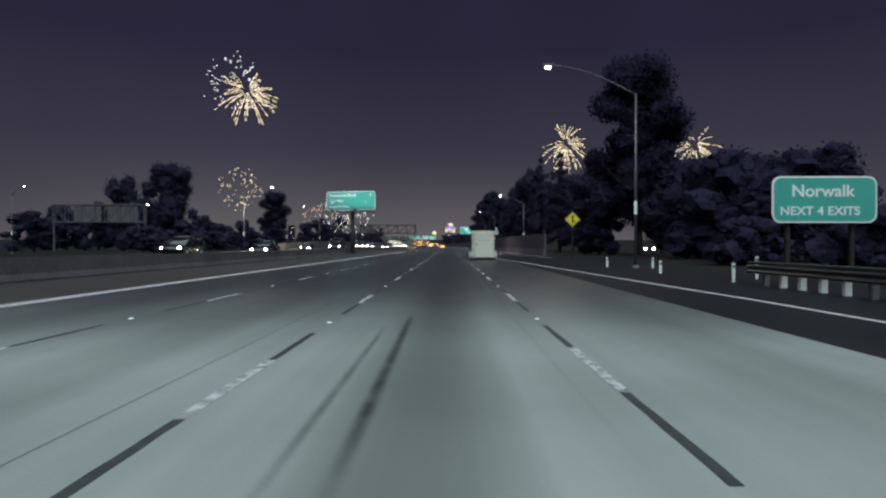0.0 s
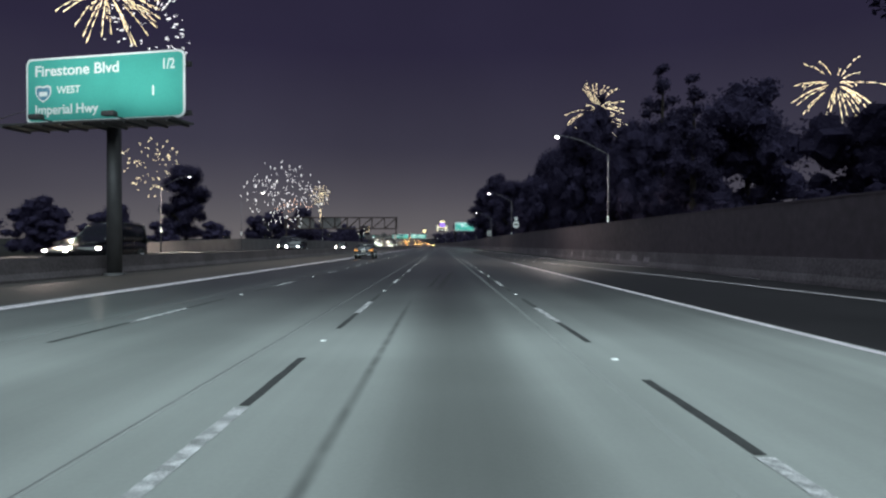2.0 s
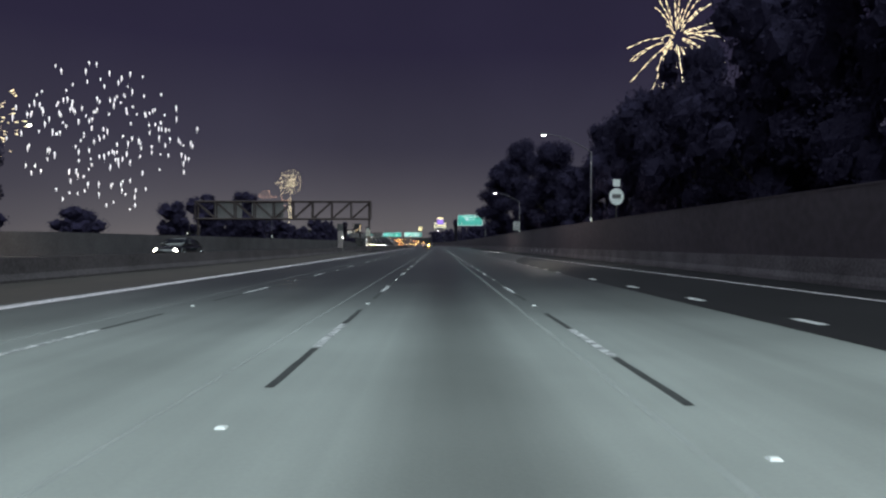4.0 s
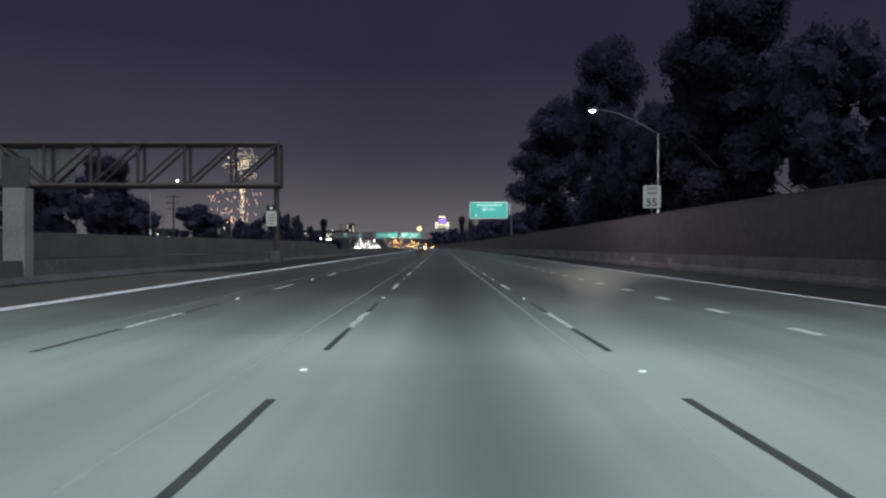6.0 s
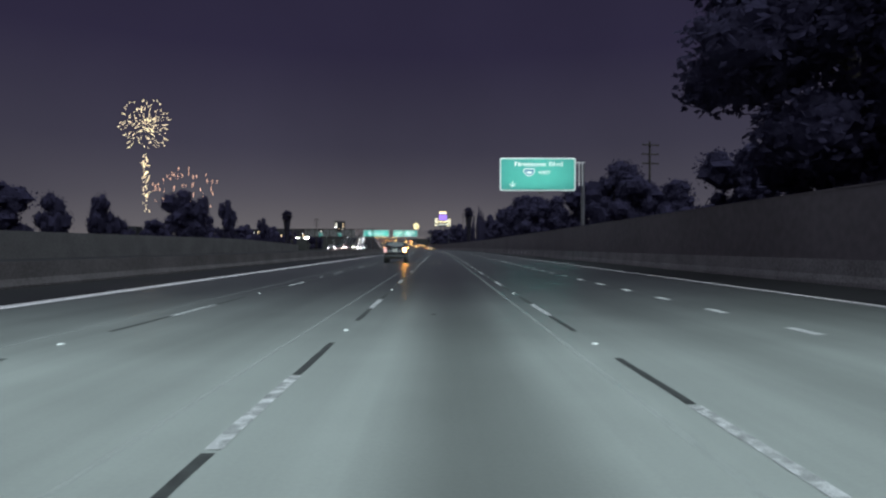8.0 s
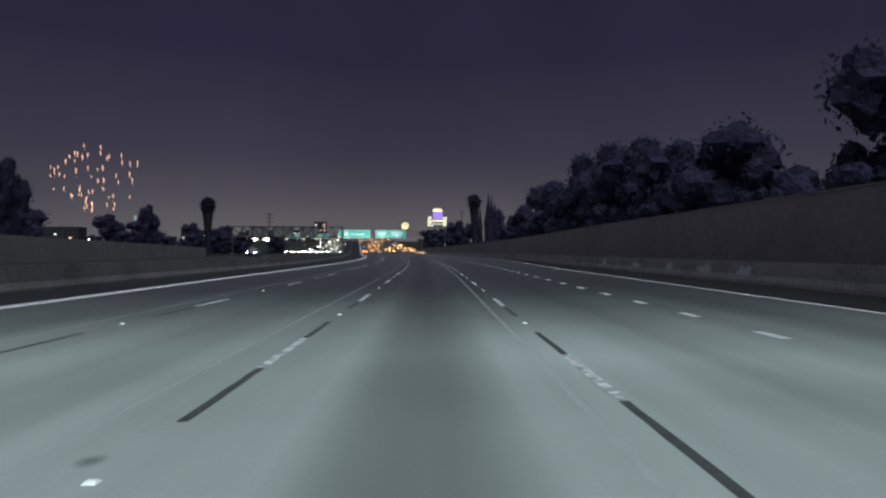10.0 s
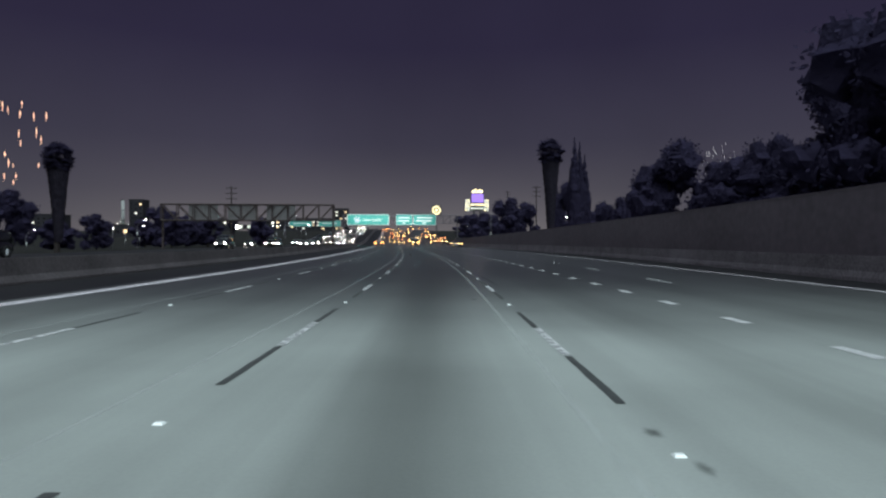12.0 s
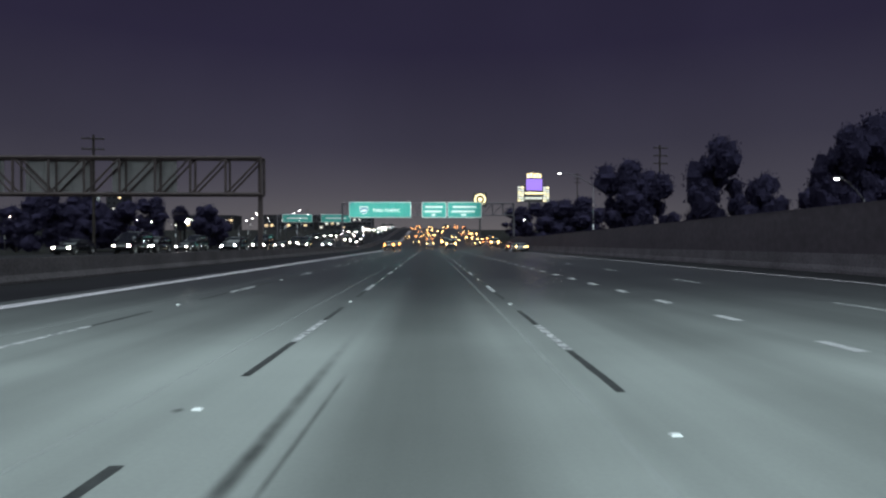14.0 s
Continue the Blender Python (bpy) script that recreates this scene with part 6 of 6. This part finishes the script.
# pale pillar on the median, with the dark back of a sign on top
e = new("median_pillar")
e.matrix_world = stand(224.8, -15.2)
part("pillar", box(fresh(), (-0.38, 0.0, -0.2), (0.38, 0.5, 3.4), 0.03), material("pale_concrete", (0.20, 0.17, 0.165), 0.85, vary=0.25, scale=0.8, bump=0.3, bump_scale=10), e)
b = part("sign_back", rounded_plate(fresh(), -0.48, 0.48, 3.42, 4.48, 0.1, 0.16, 0.06), DARK_STEEL, e)
for x in (-0.25, 0.25):
    part("bracket", box(fresh(), (x - 0.03, 0.165, 3.3), (x + 0.03, 0.22, 4.4)), STEEL, b)
tagged(e, "pale concrete pillar on the median with a dark sign back on top", "pillar")


def garden_lamp(s, l):
    e = new("garden_lamp")
    e.matrix_world = stand(s, l, -0.1)
    part("post", rod(fresh(), (0, 0, -0.2), (0, 0, 0.95), 0.05, 0.04, 10), DARK_STEEL, e)
    bm = fresh()
    bmesh.ops.create_uvsphere(bm, u_segments=12, v_segments=8, radius=0.11)
    bmesh.ops.translate(bm, verts=bm.verts, vec=(0, 0, 1.03))
    part("globe", bm, LAMP_WHITE, e, "glowing white globe")
    return tagged(e, "low lit garden lamp under the trees", "lamp", group="garden lamps")


for s, l in ((68, 23.6), (69, 24.9), (58, 31.0)):
    garden_lamp(s, l)

# ---- lit roadside boards far ahead ----
SCREEN = material("purple_screen", (0.2, 0.1, 0.4), 0.4, vary=0, emit=(0.36, 0.22, 0.85), strength=1.0)
NEON = material("warm_neon", (0.9, 0.8, 0.5), 0.4, vary=0, emit=(1.0, 0.85, 0.45), strength=2.2)
PALE_NEON = material("pale_neon", (0.9, 0.9, 0.8), 0.4, vary=0, emit=(0.9, 0.95, 0.8), strength=0.8)
b = new("electronic_billboard")
b.matrix_world = stand(716, 38.0, 0, 8) @ Matrix.Translation((0, 0, -4.0))
part("screen", box(fresh(), (-3.0, -0.1, 20.6), (3.0, 0.1, 24.8)), SCREEN, b, "glowing purple screen")
part("cabinet", box(fresh(), (-3.2, 0.11, 20.3), (3.2, 0.9, 25.1), 0.05), DARK_STEEL, b)
for i, (x, w, h) in enumerate(((-2.2, 0.9, 1.3), (-1.0, 0.7, 1.8), (0.2, 0.8, 1.4), (1.3, 0.6, 1.7), (2.3, 0.7, 1.3))):
    part("lit_letter", box(fresh(), (x - w / 2, 0.1, 25.3), (x + w / 2, 0.4, 25.3 + h), 0.08), NEON, b)
for x in (-5.0, 4.6):
    for i in range(6):
        z = 16.6 + i * 0.95
        for dx in (-0.65, 0.6):
            part("side_board", box(fresh(), (x + dx - 0.5, 0, z), (x + dx + 0.5, 0.3, z + 0.55), 0.05), PALE_NEON if (i + (dx > 0)) % 3 else NEON, b)
for i in range(7):
    part("lower_board", box(fresh(), (-3.3 + i * 0.95, 0, 19.2), (-2.6 + i * 0.95, 0.3, 19.9), 0.05), NEON, b)
for i in range(6):
    part("lower_board", box(fresh(), (-3.3 + i * 1.1, 0, 17.4), (-2.5 + i * 1.1, 0.3, 18.1), 0.05), PALE_NEON, b)
part("frame", box(fresh(), (-6.3, 0.31, 16.4), (5.9, 0.5, 20.2), 0.05), DARK_STEEL, b)
for x in (-1.6, 1.6):
    part("post", rod(fresh(), (x, 0.7, -8), (x, 0.7, 22), 0.45, 0.4, 12), DARK_STEEL, b)
tagged(b, "tall lit billboard with a purple screen and neon boards", "billboard")

b = new("round_sign")
b.matrix_world = stand(690, 16.0)
bm = fresh()
tube(bm, [(1.6 * math.cos(0.2618 * i), 0, 12.8 + 1.6 * math.sin(0.2618 * i)) for i in range(25)], 0.22, 0.22)
part("ring", bm, NEON, b, "glowing warm ring")
part("disc", rod(fresh(), (0, 0.05, 12.8), (0, 0.2, 12.8), 0.6, 0.6, 18), NEON, b)
part("cabinet", box(fresh(), (-2.2, 0.25, 10.4), (2.2, 0.9, 15.0), 0.1), DARK_STEEL, b)
part("post", rod(fresh(), (0, 0.6, -3), (0, 0.6, 11), 0.3, 0.25, 12), DARK_STEEL, b)
tagged(b, "round lit sign on a tall post", "sign")

# ---- far buildings with lit windows ----
WINDOW = material("lit_window", (0.6, 0.6, 0.55), 0.4, vary=0, emit=(0.95, 0.9, 0.75), strength=1.6)
WARM_WINDOW = material("warm_lit_window", (0.6, 0.5, 0.35), 0.4, vary=0, emit=(1.0, 0.68, 0.34), strength=1.6)
PALE_STACK = material("pale_lit_edge", (0.36, 0.36, 0.35), 0.8, vary=0.15, scale=0.4, spec=0.1)
BLOCK = material("dim_render", (0.034, 0.032, 0.036), 0.85, vary=0.2, scale=0.2, spec=0.05)


def tower(s, l, w, d, h, cols, rows_, lit, seed):
    e = new("building")
    e.matrix_world = stand(s, l, 0, 0)
    rnd = random.Random(seed)
    part("wall", box(fresh(), (-w / 2, 0, -1), (w / 2, d, h), 0.1), BLOCK, e)
    part("roof", box(fresh(), (-w / 2 - 0.15, -0.15, h), (w / 2 + 0.15, d + 0.15, h + 0.5)), BLOCK, e)
    for i in range(cols):
        for j in range(rows_):
            x, z = -w / 2 + w * (i + 0.5) / cols, h * (j + 0.7) / (rows_ + 0.6)
            on = rnd.random() < lit * 0.6
            a = w / cols * 0.22
            part("window", box(fresh(), (x - a, -0.06, z - h / rows_ * 0.16), (x + a, 0.02, z + h / rows_ * 0.14)), (WARM_WINDOW if rnd.random() < 0.4 else WINDOW) if on else GLASS, e)
    return tagged(e, "distant office building with a few lit windows", "building", group="far buildings")


for row in ((800, -157.5, 8, 10, 18, 3, 6, 0.12, 1), (800, -215, 26, 14, 9, 8, 3, 0.4, 2), (840, -128, 34, 14, 7, 10, 2, 0.6, 3), (860, -85, 30, 14, 8, 9, 2, 0.6, 4), (890, -62, 36, 14, 9, 10, 3, 0.5, 5), (720, -130, 24, 12, 5, 7, 1, 0.5, 6), (880, -42, 10, 12, 16, 3, 6, 0.6, 7)):
    tower(*row)

# pale stack added for the lit left edge of the tallest of them
e = new("chimney")
e.matrix_world = stand(796, -163.3, -1)
bm = fresh()
rod(bm, (0, 0, 0), (0, 0, 19.0), 1.05, 0.8, 16)
part("stack", bm, PALE_STACK, e, smooth=True)
for z in (6.5, 12.5, 18.7):
    r = 1.05 - 0.25 * z / 19
    part("band", rod(fresh(), (0, 0, z), (0, 0, z + 0.35), r + 0.06, r + 0.06, 16), BLOCK, e)
tagged(e, "tall pale mast added for the lit edge of a distant building", "chimney")

# lit canopy of a filling station beyond the opposite lanes
e = new("station_canopy")
e.matrix_world = stand(641, -56.4, -0.5)
roof_z = 6.6
part("roof", box(fresh(), (-5.0, 0.0, roof_z - 0.6), (5.0, 6.0, roof_z + 0.7), 0.05), BLOCK, e)
for i in range(6):
    x = -4.6 + i * 1.55
    if i != 3:
        part("lit_panel", box(fresh(), (x, -0.08, roof_z - 0.45), (x + 1.35, -0.01, roof_z + 0.5), 0.03), LAMP_WHITE if i % 2 else PALE_NEON, e, "glowing white fascia panel")
for x in (-3.8, 3.8):
    part("post", rod(fresh(), (x, 2.5, -2.0), (x, 2.5, roof_z - 0.6), 0.25, 0.25, 12), BLOCK, e)
tagged(e, "filling station canopy with a glowing white fascia", "canopy")

# ---- fireworks standing in the sky ----
def firework(place, radius, count, mat, style, seed):
    """A burst of burning sparks: short streaks that fly out from one middle."""
    rnd = random.Random(seed)
    verts, faces = [], []

    def streak(a, b, w):
        d = (b - a).normalized()
        u = d.cross(Vector((0.3, 0.9, 0.2))).normalized() * w
        v = d.cross(u).normalized() * w
        i = len(verts)
        m = a.lerp(b, 0.7)
        verts.extend([a, m + u, m - u * 0.5 + v * 0.87, m - u * 0.5 - v * 0.87, b])
        faces.extend([(i, i + 1, i + 2), (i, i + 2, i + 3), (i, i + 3, i + 1), (i + 4, i + 2, i + 1), (i + 4, i + 3, i + 2), (i + 4, i + 1, i + 3)])

    for _ in range(count):
        d = Vector((rnd.gauss(0, 1), rnd.gauss(0, 1), rnd.gauss(0, 1))).normalized()
        if style == "rays":
            r0 = radius * rnd.uniform(0.12, 0.35)
            prev = d * r0
            for j in range(1, 5):
                q = d * (r0 + (radius * rnd.uniform(0.85, 1.0) - r0) * j / 4) + Vector((0, 0, -radius * 0.03 * j * j * 0.4))
                streak(prev, q, radius * 0.012)
                prev = q
        elif style == "fall":
            o = Vector((d.x * radius * rnd.random() ** 0.4, d.y * radius * 0.5, d.z * radius * 0.8 * rnd.random() ** 0.4))
            streak(o, o + Vector((0, 0, radius * rnd.uniform(0.03, 0.08) * (2.2 if mat is SPARK_O else 1.0))), radius * 0.0075)
        elif style == "tailed" and rnd.random() < 0.2:
            o = Vector((rnd.gauss(0, 0.07), rnd.gauss(0, 0.07), -1.15 - 2.2 * rnd.random())) * radius
            streak(o, o + Vector((0, 0, radius * rnd.uniform(0.05, 0.12))), radius * 0.02)
        else:
            o = d * radius * rnd.uniform(0.1 if style == "tailed" else 0.45, 1.0)
            streak(o, o + d * radius * rnd.uniform(0.03, 0.14), radius * rnd.uniform(0.010, 0.022))
    me = bpy.data.meshes.new("burst")
    me.from_pydata([tuple(v) for v in verts], [], faces)
    me.materials.append(mat)
    e = new("firework")
    e.location = place
    sp = new("burst", me)
    sp.parent = e
    sp["kind"] = "stuff"
    return tagged(e, "burst of glowing firework sparks in the night sky", "firework", group="fireworks")


SPARK_W = material("white_sparks", (1, 1, 1), 0.5, vary=0, emit=(0.95, 0.93, 0.95), strength=1.3)
SPARK_Y = material("golden_sparks", (1, 0.8, 0.5), 0.5, vary=0, emit=(1.0, 0.82, 0.50), strength=1.7)
SPARK_O = material("orange_sparks", (1, 0.6, 0.4), 0.5, vary=0, emit=(1.0, 0.55, 0.35), strength=2.0)
for i, (p, r, n, m, st) in enumerate((
        ((-87.7, 244.4, 67.3), 13.4, 90, SPARK_W, "burst"), ((-85.4, 244.5, 24.4), 8.8, 90, SPARK_Y, "burst"),
        ((50.7, 261.5, 45.4), 11.5, 46, SPARK_Y, "rays"), 
        ((-56.1, 165.3, 43.9), 8.6, 46, SPARK_Y, "rays"),
        ((71.1, 172.0, 30.3), 8.0, 30, SPARK_Y, "rays"),
        ((-32.9, 191.7, 11.7), 9.8, 190, SPARK_W, "fall"),
        ((-70.3, 420.0, 30.2), 6.2, 300, SPARK_Y, "tailed"),
        ((-121.2, 565.6, 26.3), 17.0, 62, SPARK_O, "fall"), ((78.0, 614.9, 26.4), 7.4, 60, SPARK_W, "fall"))):
    firework(p, r, n, m, st, 40 + i)
